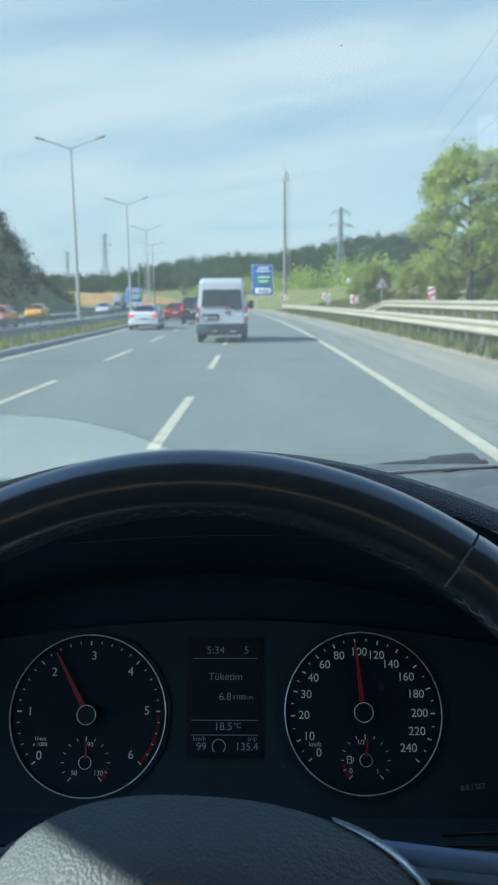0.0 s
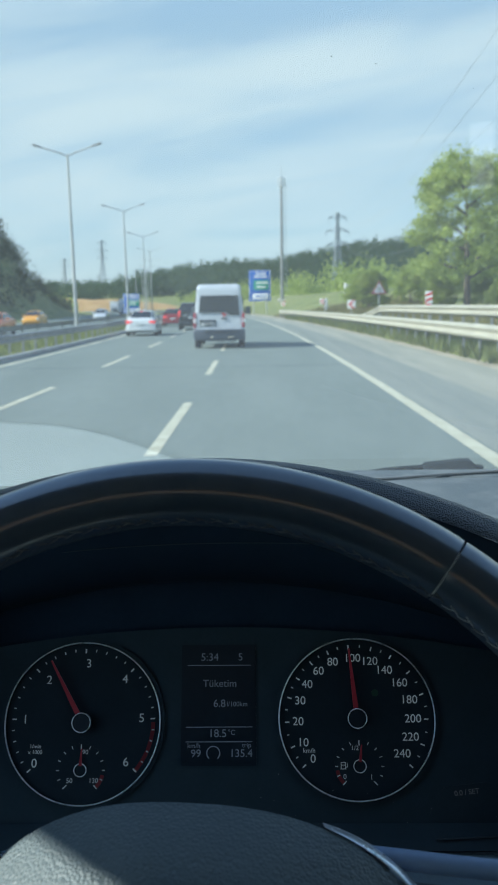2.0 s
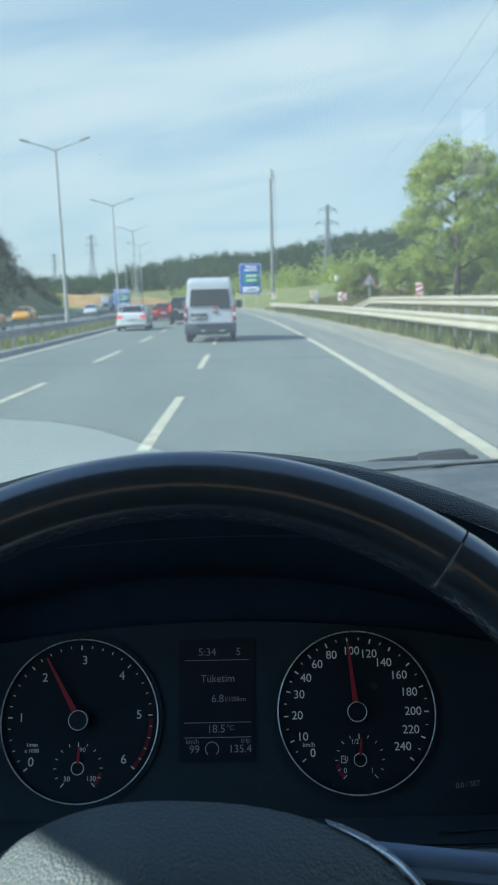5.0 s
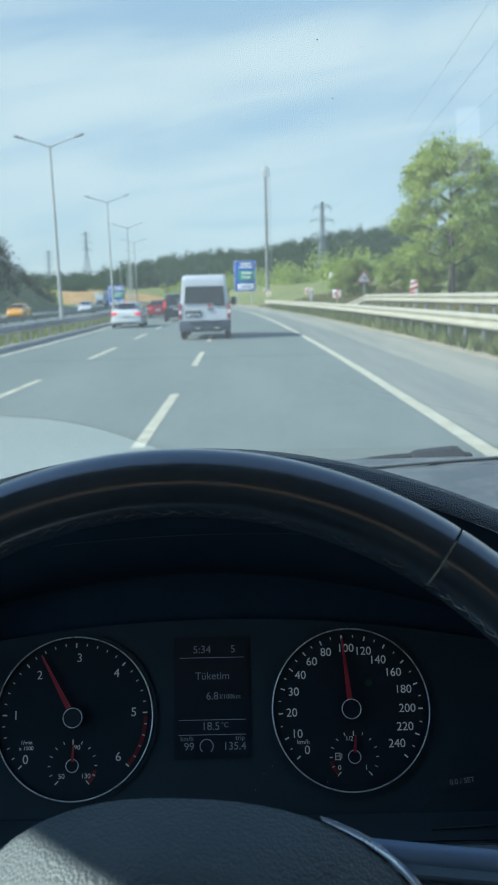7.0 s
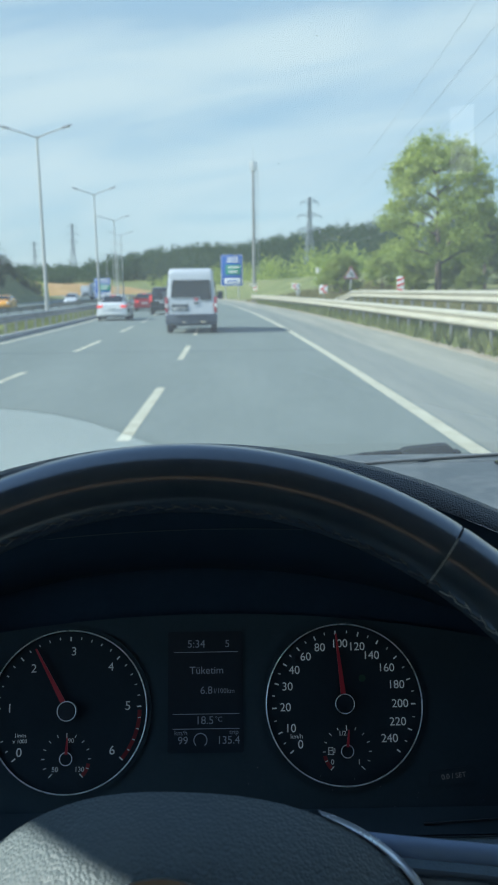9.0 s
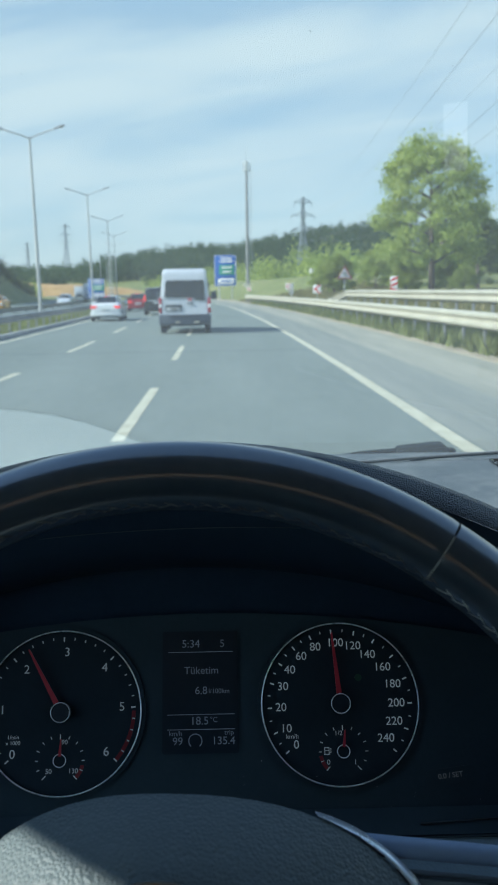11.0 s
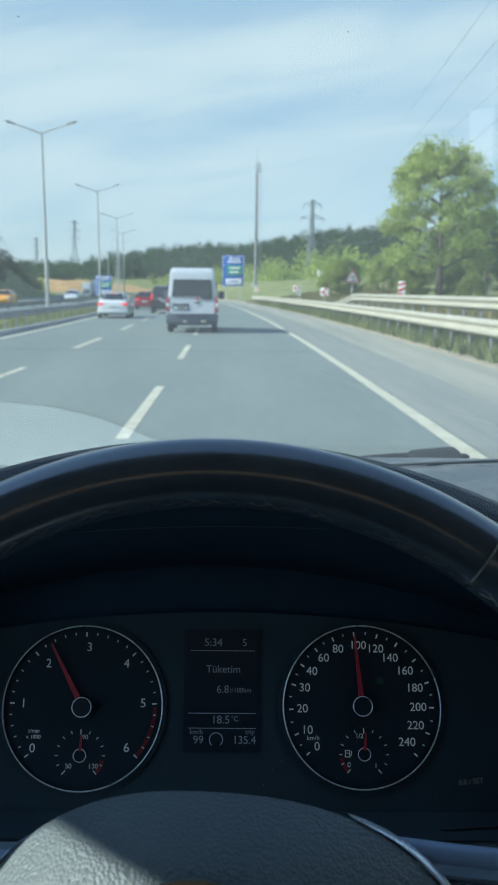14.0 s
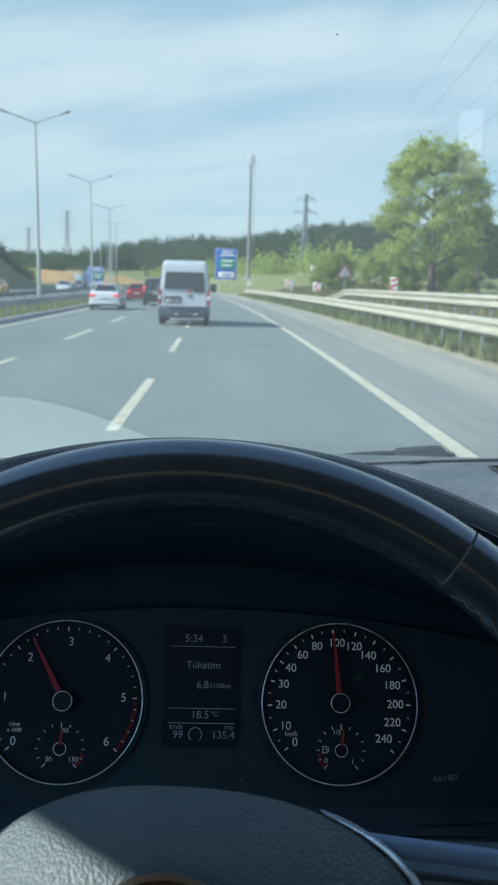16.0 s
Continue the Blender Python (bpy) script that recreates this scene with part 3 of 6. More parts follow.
def pylon(height):
    g = empty("pylon", pose(0, 0, 0), "grey steel lattice power pylon with three pairs of arms", "pylon", "power pylons")
    def half(z):
        return 3.6 * (1 - z / (0.62 * height)) + 0.9 * z / (0.62 * height) if z < 0.62 * height else 0.9 - 0.5 * (z / height - 0.62) / 0.38
    zs = [0, 0.13, 0.25, 0.35, 0.44, 0.52, 0.58, 0.64, 0.70, 0.76, 0.82, 0.88, 0.94, 1.0]
    bm, br = bmesh.new(), bmesh.new()
    for za, zb in zip(zs, zs[1:]):
        a, b = za * height, zb * height
        ha, hb = half(a), half(b)
        ca = [Vector((sx * ha, sy * ha, a)) for sx, sy in ((-1, -1), (1, -1), (1, 1), (-1, 1))]
        cb = [Vector((sx * hb, sy * hb, b)) for sx, sy in ((-1, -1), (1, -1), (1, 1), (-1, 1))]
        for k in range(4):
            bar(bm, ca[k], cb[k], 0.17)
            bar(br, ca[k], cb[(k + 1) % 4], 0.10)
            bar(br, ca[(k + 1) % 4], cb[k], 0.10)
            bar(br, cb[k], cb[(k + 1) % 4], 0.10)
    part("leg_frame", bm, M_PYLON, g)
    part("bracing", br, M_PYLON, g)
    for z, w in ((0.66, 5.2), (0.80, 6.0), (0.94, 4.6)):
        for sx in (-1, 1):
            bm = bmesh.new()
            zz = z * height
            for dy in (-0.7, 0.7):
                bar(bm, Vector((sx * 0.7, dy, zz)), Vector((sx * w, 0, zz + 0.3)), 0.14)
                bar(bm, Vector((sx * 0.7, dy, zz + 1.9)), Vector((sx * w, 0, zz + 0.3)), 0.12)
            arm = part("cross_arm", bm, M_PYLON, g)
            part("insulator", tube(bmesh.new(), [(sx * w, 0, zz + 0.2), (sx * w, 0, zz - 2.0)], 0.13, 8), M_PYLON, arm, "string of grey insulators")
    return g


PYLONS = [(34.0, 440.0, 46.0, 20), (-136.0, 760.0, 44.0, 40), (-205.0, 930.0, 44.0, 40), (112.0, 560.0, 34.0, 5), (25.0, -60.0, 46.0, 4)]
first_pylon = pylon(44.0)
for k, (x, y, h, rz) in enumerate(PYLONS):
    m = pose(x, y, ground_z(x, y) - 0.5, rz=rz)
    if k == 0:
        first_pylon.matrix_world = m
    else:
        copy_thing(first_pylon, m)
for z, w in ((0.66, 5.2), (0.80, 6.0), (0.94, 4.6)):
    for sx in (-1, 1):
        a = pose(PYLONS[0][0], PYLONS[0][1], ground_z(*PYLONS[0][:2]) - 0.5, rz=20) @ Vector((sx * w, 0, z * 44 - 2.0))
        b = pose(PYLONS[4][0], PYLONS[4][1], ground_z(*PYLONS[4][:2]) - 0.5, rz=4) @ Vector((sx * w, 0, z * 44 - 2.0))
        pts = [a.lerp(b, t / 40) - Vector((0, 0, 13.0 * 4 * (t / 40) * (1 - t / 40))) for t in range(41)]
        tagged(part("power_cable", tube(bmesh.new(), pts, 0.022, 5), M_PYLON), "thin dark overhead power cable slung between pylons", "cable", "power cables")


def mast(x, y, h):
    g = empty("telecom_mast", pose(x, y, ground_z(x, y)), "pale grey steel telecom mast with antennas and a ladder", "mast")
    part("shaft", tube(bmesh.new(), [(0, 0, -0.3), (0, 0, h * 0.5), (0, 0, h)], [0.42, 0.33, 0.24], 14), M_STEEL_DARK, g)
    part("plinth", boxed(0, 0, 0.2, 2.2, 2.2, 0.5, 0.05), M_CONCRETE, g)
    bm = bmesh.new()
    for sx in (-0.25, 0.25):
        bar(bm, Vector((1.0 + sx, 0, 2.5)), Vector((0.85 + sx, 0, h - 1)), 0.04)
    part("ladder_rails", bm, M_POLE, g)
    for k in range(40):
        z = 3 + k * (h - 4.5) / 40
        part("rung", tube(bmesh.new(), [(0.7, 0, z), (1.2, 0, z)], 0.03, 5), M_POLE, g)
    for k in range(3):
        a = 2 * math.pi * k / 3 + 0.4
        part("antenna", boxed(0.75 * math.cos(a), 0.75 * math.sin(a), h - 1.2, 0.32, 0.18, 2.2, 0.03, rot=Matrix.Rotation(0, 3, "Z")), M_SIGNWHITE, g, "white panel antenna")
    part("lightning_rod", tube(bmesh.new(), [(0, 0, h - 0.1), (0, 0, h + 3.0)], 0.05, 6), M_POLE, g)
    return g


mast(3.6, 213.0, 28.0)
cab = empty("utility_cabinet", pose(13.5, 150, ground_z(13.5, 150) - 0.1, rz=8), "pale grey enamelled utility cabinet on a concrete base", "cabinet")
part("plinth", boxed(0, 0, 0.12, 1.7, 1.1, 0.3, 0.02), M_CONCRETE, cab)
part("body", boxed(0, 0, 1.2, 1.55, 0.95, 1.9, 0.03), M_CABINET, cab)
for sx in (-0.385, 0.385):
    d = part("door", boxed(sx, -0.485, 1.2, 0.74, 0.03, 1.75, 0.01), M_CABINET, cab)
    part("handle", boxed(sx * 0.3, -0.515, 1.25, 0.04, 0.03, 0.22, 0.005), M_STEEL_DARK, d)


# ======== signs ========
def direction_sign(x, y, w, h, z0):
    g = empty("direction_sign", pose(x, y, ground_z(x, y), rz=-4), "blue motorway sign with green panel and white bars on posts", "road sign")
    for sx in (-w * 0.3, w * 0.3):
        part("post", tube(bmesh.new(), [(sx, 0.12, -0.1), (sx, 0.12, z0 + h * 0.9)], 0.11, 10), M_POLE, g)
    part("panel", boxed(0, 0, z0 + h / 2, w, 0.08, h, 0.02), M_SIGNBLUE, g)
    bm = bmesh.new()
    for sx in (-1, 1):
        box(bm, sx * (w / 2 - 0.09), -0.045, z0 + h / 2, 0.06, 0.012, h - 0.2)
    for sz in (0.12, h - 0.12):
        box(bm, 0, -0.047, z0 + sz, w - 0.22, 0.012, 0.06)
    part("border", bm, M_SIGNWHITE, g, smooth=False)
    part("green_panel", boxed(0.25, -0.05, z0 + h * 0.52, w * 0.70, 0.02, h * 0.32, 0.02), M_SIGNGREEN, g)
    part("white_panel", boxed(0.1, -0.05, z0 + h * 0.16, w * 0.72, 0.02, h * 0.17, 0.02), M_SIGNWHITE, g)
    for k, (cx, cz, ww) in enumerate(((0.2, 0.89, 0.5), (0.15, 0.79, 0.62), (0.3, 0.60, 0.5), (0.2, 0.46, 0.42))):
        part("writing_bar", boxed(cx, -0.066, z0 + h * cz, w * ww, 0.01, h * 0.045), M_SIGNWHITE, g, smooth=False)
    part("writing_bar", boxed(0.1, -0.066, z0 + h * 0.16, w * 0.5, 0.01, h * 0.05), M_SIGNBLUE, g, smooth=False)
    return g


sx_, sy_ = rd(8.2, 168)
direction_sign(sx_, sy_, 4.0, 5.6, 2.4)


sx_, sy_ = rd(-12.3, 112)
sign = direction_sign(sx_, sy_, 2.0, 2.3, 1.0)
sign["label"] = "small blue direction sign standing in the grassy median"


def chevron_sign(u, s, w=0.75, h=0.75, z0=1.0):
    x, y = rd(u, s)
    g = empty("chevron_sign", pose(x, y, ground_z(x, y), rz=-6), "red and white chevron bend marker on a thin steel post", "road sign", "bend markers")
    part("post", tube(bmesh.new(), [(0, 0.05, -0.1), (0, 0.05, z0 + h)], 0.03, 8), M_POLE, g)
    part("plate", boxed(0, 0, z0 + h / 2, w, 0.02, h, 0.006), M_SIGNWHITE, g)
    bm = bmesh.new()
    o = [(w * 0.2, h * 0.5), (w * 0.45, h * 0.5), (-w * 0.1, 0), (w * 0.45, -h * 0.5), (w * 0.2, -h * 0.5), (-w * 0.42, 0)]
    prism(bm, o, 0.006)
    bmesh.ops.transform(bm, matrix=pose(0, -0.012, z0 + h / 2, 90), verts=bm.verts)
    part("chevron", bm, M_SIGNRED, g, smooth=False)


chevron_sign(10.2, 84)
chevron_sign(12.5, 122)
chevron_sign(11.5, 160)


def small_sign(u, s):
    x, y = rd(u, s)
    g = empty("warning_sign", pose(x, y, ground_z(x, y), rz=-4), "faded triangular warning sign with a dull red border", "road sign")
    part("post", tube(bmesh.new(), [(0, 0.05, -0.1), (0, 0.05, 2.9)], 0.035, 8), M_POLE, g)
    for r, mat, dy, nm in ((0.66, M_FADEDRED, 0.0, "plate"), (0.47, M_FADEDFACE, -0.012, "inner_panel")):
        bm = prism(bmesh.new(), [(r * math.cos(radians(a)), r * math.sin(radians(a))) for a in (90, 210, 330)], 0.012)
        bmesh.ops.transform(bm, matrix=pose(0, dy, 2.5, 90), verts=bm.verts)
        part(nm, bm, mat, g, smooth=False)

    part("bend_mark", tube(bmesh.new(), [(0.10, -0.022, 2.32), (0.10, -0.022, 2.48), (0.04, -0.022, 2.57), (-0.10, -0.022, 2.60)], [0.035, 0.035, 0.035, 0.05], 6), M_BUMPER, g, "dark bend mark")


small_sign(9.6, 66)


def bend_board(label, u, s, dark, slants, w=0.42, h=1.25, z0=0.75):
    """Tall narrow board with slanting bands."""
    x, y = rd(u, s)
    g = empty("bend_board", pose(x, y, ground_z(x, y), rz=-5), label, "road sign", "bend markers")
    part("post", tube(bmesh.new(), [(0, 0.04, -0.1), (0, 0.04, z0 + h)], 0.03, 8), M_POLE, g)
    part("board", boxed(0, 0, z0 + h / 2, w, 0.02, h, 0.006), M_SIGNWHITE, g)
    x1, tall = w / 2 - 0.008, h / 5
    for k in range(4):
        lift = tall * (0.30 if slants[k] > 0 else -0.30)
        zc = z0 + h * (0.13 + 0.246 * k)
        bm = prism(bmesh.new(), [(-x1, zc - lift - tall * 0.28), (x1, zc + lift - tall * 0.28), (x1, zc + lift + tall * 0.28), (-x1, zc - lift + tall * 0.28)], 0.005)
        bmesh.ops.transform(bm, matrix=pose(0, -0.012, 0, 90), verts=bm.verts)
        part("band", bm, dark, g, smooth=False)


bend_board("tall red and white bend board behind the barrier", 10.6, 54, M_SIGNRED, (-1, -1, 1, 1))
bend_board("tall black and white bend board on a post", 10.4, 104, M_BUMPER, (-1, -1, -1, -1))


# ======== trees ========
def leaf_mesh(name, centers, radii, count, size, mat, seed, flat=0.75):
    """Many small leaf blades gathered in uneven clumps."""
    rng = np.random.default_rng(seed)
    centers, radii = np.asarray(centers, float), np.asarray(radii, float)
    w = radii ** 1.6
    pick = rng.choice(len(centers), count, p=w / w.sum())
    d = rng.normal(size=(count, 3))
    p = centers[pick] + d * (radii[pick] * 0.58)[:, None] * np.array([1, 1, flat])
    d /= np.linalg.norm(d, axis=1)[:, None]
    n = 0.55 * d + rng.normal(size=(count, 3)) * 0.6 + np.array([0, 0, 0.25])
    n /= np.linalg.norm(n, axis=1)[:, None]
    t = np.cross(n, rng.normal(size=(count, 3)))
    t /= np.linalg.norm(t, axis=1)[:, None]
    b = np.cross(n, t)
    s = size * (0.6 + 0.8 * rng.random(count))
    quad = np.stack([p - t * s[:, None], p + b * (s * 0.55)[:, None], p + t * s[:, None], p - b * (s * 0.55)[:, None]], 1)
    me = bpy.data.meshes.new(name)
    me.vertices.add(count * 4)
    me.vertices.foreach_set("co", quad.reshape(-1))
    me.loops.add(count * 4)
    me.loops.foreach_set("vertex_index", np.arange(count * 4))
    me.polygons.add(count)
    me.polygons.foreach_set("loop_start", np.arange(count) * 4)
    me.polygons.foreach_set("loop_total", np.full(count, 4))
    me.update(calc_edges=True)
    me.materials.append(mat)
    return me


def tree(label, height, spread, seed, mat, leaves=7000, size=0.16, trunk=0.3, group="trees beside the road"):
    rng = random.Random(seed)
    g = empty("tree", pose(0, 0, 0), label, "tree", group)
    lean = rng.uniform(-0.4, 0.4)
    part("trunk", tube(bmesh.new(), [(0, 0, -0.4), (lean * 0.2, 0, height * 0.2), (lean * 0.6, 0.1, height * 0.5), (lean, 0, height * 0.85)],
                       [trunk, trunk * 0.8, trunk * 0.5, trunk * 0.12], 9), M_BARK, g)
    centers, radii = [], []
    limbs = 15
    for k in range(limbs):
        t = 0.20 + 0.68 * k / limbs
        a = k * 2.4 + rng.uniform(-0.4, 0.4)
        reach = spread * (0.55 + 0.45 * math.sin(math.pi * min(1, t + 0.15))) * rng.uniform(0.65, 1.0) * (1.05 - 0.5 * t)
        base = Vector((lean * t, 0, height * t))
        tip = base + Vector((math.cos(a) * reach, math.sin(a) * reach, height * rng.uniform(0.05, 0.14)))
        mid = base.lerp(tip, 0.55) + Vector((0, 0, height * 0.02))
        part("limb", tube(bmesh.new(), [base, mid, tip], [trunk * 0.36, trunk * 0.22, trunk * 0.05], 6), M_BARK, g)
        for q in (1.0, 0.7):
            centers.append(tuple(base.lerp(tip, q)))
            radii.append(spread * rng.uniform(0.12, 0.22))
    # outer sprays: an uneven dome, wide below the middle and ragged at the top
    for k in range(170):
        f = rng.random() ** 0.8
        a = rng.uniform(0, 6.283)
        wide = spread * (0.42 + 0.62 * math.sin(math.pi * (0.12 + 0.80 * f)) ** 0.8) * (1.0 - 0.34 * f) * rng.uniform(0.62, 1.04)
        centers.append((lean * f + wide * math.cos(a), wide * math.sin(a), height * (0.14 + 0.80 * f) + rng.gauss(0, height * 0.02)))
        radii.append(spread * rng.uniform(0.05, 0.13))
    centers.append((lean, 0, height * 0.94))
    radii.append(spread * 0.20)
    part("crown", leaf_mesh("crown", centers, radii, leaves, size, mat, seed), None, g)
    return g


def place_tree(src, first, x, y, rz, sc):
    m = pose(x, y, ground_z(x, y), rz=rz) @ Matrix.Diagonal((sc, sc, sc, 1))
    if first:
        src.matrix_world = m
        return src
    o = copy_thing(src, m)
    o.matrix_basis = m
    return o


big = tree("tall broad-leaved tree with an airy light green crown", 11.5, 4.9, 3, M_LEAF, 38000, 0.105)
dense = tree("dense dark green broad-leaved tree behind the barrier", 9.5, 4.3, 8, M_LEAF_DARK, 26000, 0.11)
low = tree("bushy yellow-green young tree on the verge", 6.0, 3.4, 15, M_LEAF, 26000, 0.09, 0.16)
place_tree(big, True, 20.3, 93, 20, 1.36)
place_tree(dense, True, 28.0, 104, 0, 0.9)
place_tree(low, True, 11.4, 103, 0, 0.75)
for src, u, s, rz, sc in ((low, 20.5, 92, 80, 0.55), (low, 26.5, 96, 200, 0.6), (big, 36.0, 118, 150, 0.85),
                          (low, 14.6, 104, 30, 0.7), (low, 22.0, 112, 60, 0.7), (low, 28.0, 118, 270, 0.8), (low, 36.0, 126, 100, 0.85),
                          (dense, 41.0, 150, 10, 0.62), (low, 52.0, 168, 190, 0.95), (low, 33.0, 150, 45, 0.8), (dense, 60.0, 200, 220, 0.7),
                          (low, 47.0, 205, 130, 1.0), (low, 72.0, 235, 20, 1.1), (dense, 84.0, 265, 95, 0.85), (low, 66.0, 280, 300, 1.2),
                          (low, 24.0, 84, 310, 0.45), (low, 30.5, 108, 15, 0.8)):
    x, y = rd(u, s)
    place_tree(src, False, x, y, rz, sc)


def scatter(name, label, category, spots, mat, height, width, leaves, size, seed):
    """Far woods and scrub: many uneven crowns joined as one growth."""
    rng = random.Random(seed)
    centers, radii = [], []
    for x, y in spots:
        h = height * rng.uniform(0.6, 1.3)
        w = width * rng.uniform(0.7, 1.3)
        z = ground_z(x, y)
        n = 5
        for k in range(n):
            f = (k + 0.5) / n
            rr = w * (0.75 + 0.4 * math.sin(math.pi * f)) * rng.uniform(0.6, 1.0)
            centers.append((x + rng.gauss(0, w * 0.28), y + rng.gauss(0, w * 0.28), z + h * f))
            radii.append(rr * 0.6)
    ob = new(name, leaf_mesh(name, centers, radii, leaves, size, mat, seed, 0.9))
    return tagged(ob, label, category, kind="stuff")


def spots(n, fx, fy, seed, keep):
    rng = random.Random(seed)
    out = []
    while len(out) < n:
        x, y = rng.uniform(*fx), rng.uniform(*fy)
        if keep(x, y):
            out.append((x, y))
    return out


def clear(x, y, a=-32, b=16):
    u = x + y * y / (2 * ROAD_R)
    return u < a or u > b


scatter("woods", "dark pine woods covering the distant hills", "woods", spots(1900, (-110, 460), (430, 930), 1, lambda x, y: clear(x, y, -9e9, 40) and x < 0.36 * y + 30), M_PINE, 12.0, 5.2, 230000, 0.72, 21)
scatter("woods", "lighter green broad-leaved wood at the foot of the hills", "woods", spots(640, (-45, 190), (250, 520), 2, lambda x, y: clear(x, y, -9e9, 42) and x < 0.33 * y + 20), M_LEAF, 8.5, 4.6, 90000, 0.5, 22)
scatter("woods", "dark green wood on a low far hill", "woods", spots(560, (-265, -15), (560, 880), 3, lambda x, y: True), M_PINE, 8.5, 6.5, 80000, 0.75, 23)
scatter("bushes", "green bushes lining the far end of the motorway", "bushes", spots(260, (-150, -20), (300, 520), 4, lambda x, y: clear(x, y, -34, 40)), M_LEAF, 4.5, 4.0, 22000, 0.5, 24)
scatter("scrub", "dark green scrub and small pines on the steep roadside hill", "scrub", spots(820, (-120, -34), (20, 270), 5, lambda x, y: clear(x, y, -33, 9e9)), M_SCRUB, 2.4, 2.3, 100000, 0.28, 25)


def tufts(name, label, n, fu, fs, seed, h, mat):
    """Blades of grass in tufts."""
    rng = np.random.default_rng(seed)
    vs, fs_ = [], []
    for k in range(n):
        u, s = rng.uniform(*fu), rng.uniform(*fs)
        x, y = rd(u, s)
        z = ground_z(x, y)
        for j in range(5):
            a, hh = rng.uniform(0, 6.28), h * rng.uniform(0.5, 1.2)
            dx, dy = math.cos(a), math.sin(a)
            ox, oy = rng.normal(0, 0.12, 2)
            i = len(vs)
            vs += [(x + ox - dy * 0.035, y + oy + dx * 0.035, z), (x + ox + dy * 0.035, y + oy - dx * 0.035, z), (x + ox + dx * hh * 0.45, y + oy + dy * hh * 0.45, z + hh)]
            fs_.append((i, i + 1, i + 2))
    me = bpy.data.meshes.new(name)
    me.from_pydata(vs, [], fs_)
    me.materials.append(mat)
    tagged(new(name, me), label, "grass", kind="stuff")


tufts("grass", "tall dry-tipped grass behind the crash barrier", 12000, (6.55, 24), (14, 130), 31, 0.55, M_DRYGRASS)
tufts("grass", "rank dark grass under the crash barrier", 9000, (6.35, 7.9), (8, 110), 33, 0.58, M_RANKGRASS)
tufts("grass", "short green grass in the median strip", 5000, (-12.4, -8.9), (14, 150), 32, 0.28, M_MEDIANGRASS)


def earth_bank():
    bm = bmesh.new()
    secs = []
    for k in range(25):
        x = -150 + k * 4.6
        h = 7.0 * math.sin(math.pi * (k + 0.5) / 25) ** 0.6 * (0.8 + 0.35 * noise.noise((x * 0.05, 0, 7)))
        y = 430 + 8 * noise.noise((x * 0.03, 3, 0))
        secs.append([(x, y - 16, ground_z(x, y - 16) - 0.5), (x, y - 7, h * 0.7), (x, y, h), (x, y + 14, ground_z(x, y) - 0.5)])
    loft(bm, secs)
    tagged(part("earth_bank", bm, M_EARTH), "bare orange-brown earth bank beside the oncoming lanes", "earth bank", kind="structure")


earth_bank()


# ======== vehicles ========
def rring(w, z0, z1, y, r, top=1.0, n=4):
    """A rounded upright cross-section of a car body; top: width of the top as a share of the bottom's."""
    out = []
    for cx, cz, a0 in ((1, 1, 0), (-1, 1, 90), (-1, -1, 180), (1, -1, 270)):
        for k in range(n + 1):
            a = radians(a0 + 90 * k / n)
            hw = w / 2 * (top if cz > 0 else 1.0)
            zc = (z1 - r) if cz > 0 else (z0 + r)
            out.append((cx * (hw - r) + r * math.cos(a), y, zc + r * math.sin(a)))
    return out


def plate(pts, depth, axis):
    """A thin solid plate over a polygon, pushed along axis."""
    bm = bmesh.new()
    ax = Vector(axis) * depth
    lo = [bm.verts.new(Vector(p) - ax * 0.5) for p in pts]
    hi = [bm.verts.new(Vector(p) + ax) for p in pts]
    n = len(lo)
    for k in range(n):
        bm.faces.new((lo[k], lo[(k + 1) % n], hi[(k + 1) % n], hi[k]))
    bm.faces.new(lo[::-1]); bm.faces.new(hi)
    bmesh.ops.recalc_face_normals(bm, faces=bm.faces)
    return bm


def wheel(parent, x, y, r, side, w=0.22):
    bm = bmesh.new()
    prof = [(r * 0.62, -w / 2), (r * 0.93, -w / 2), (r, -w * 0.34), (r, w * 0.34), (r * 0.93, w / 2), (r * 0.62, w / 2)]
    seg = 24
    rows = [[bm.verts.new((q, p * math.cos(2 * math.pi * k / seg), p * math.sin(2 * math.pi * k / seg))) for p, q in prof] for k in range(seg)]
    for k in range(seg):
        a, b = rows[k], rows[(k + 1) % seg]
        for j in range(len(prof)):
            bm.faces.new((a[j], a[(j + 1) % len(prof)], b[(j + 1) % len(prof)], b[j]))
    bmesh.ops.recalc_face_normals(bm, faces=bm.faces)
    ty = part("wheel", bm, M_TYRE, parent, m=pose(x, y, r))
    rb = bmesh.new()
    for k in range(6):
        a = 2 * math.pi * k / 6
        box(rb, side * w * 0.36, math.cos(a) * r * 0.34, math.sin(a) * r * 0.34, 0.03, 0.09, r * 0.56, 0.0, rot=Matrix.Rotation(a - math.pi / 2, 3, "X"))
    part("rim", ring(r * 0.54, r * 0.635, w * 0.9, seg=24, bm=None), M_RIM, ty, m=pose(-w * 0.45, 0, 0, 0, 90, 0))
    part("spokes", rb, M_RIM, ty)


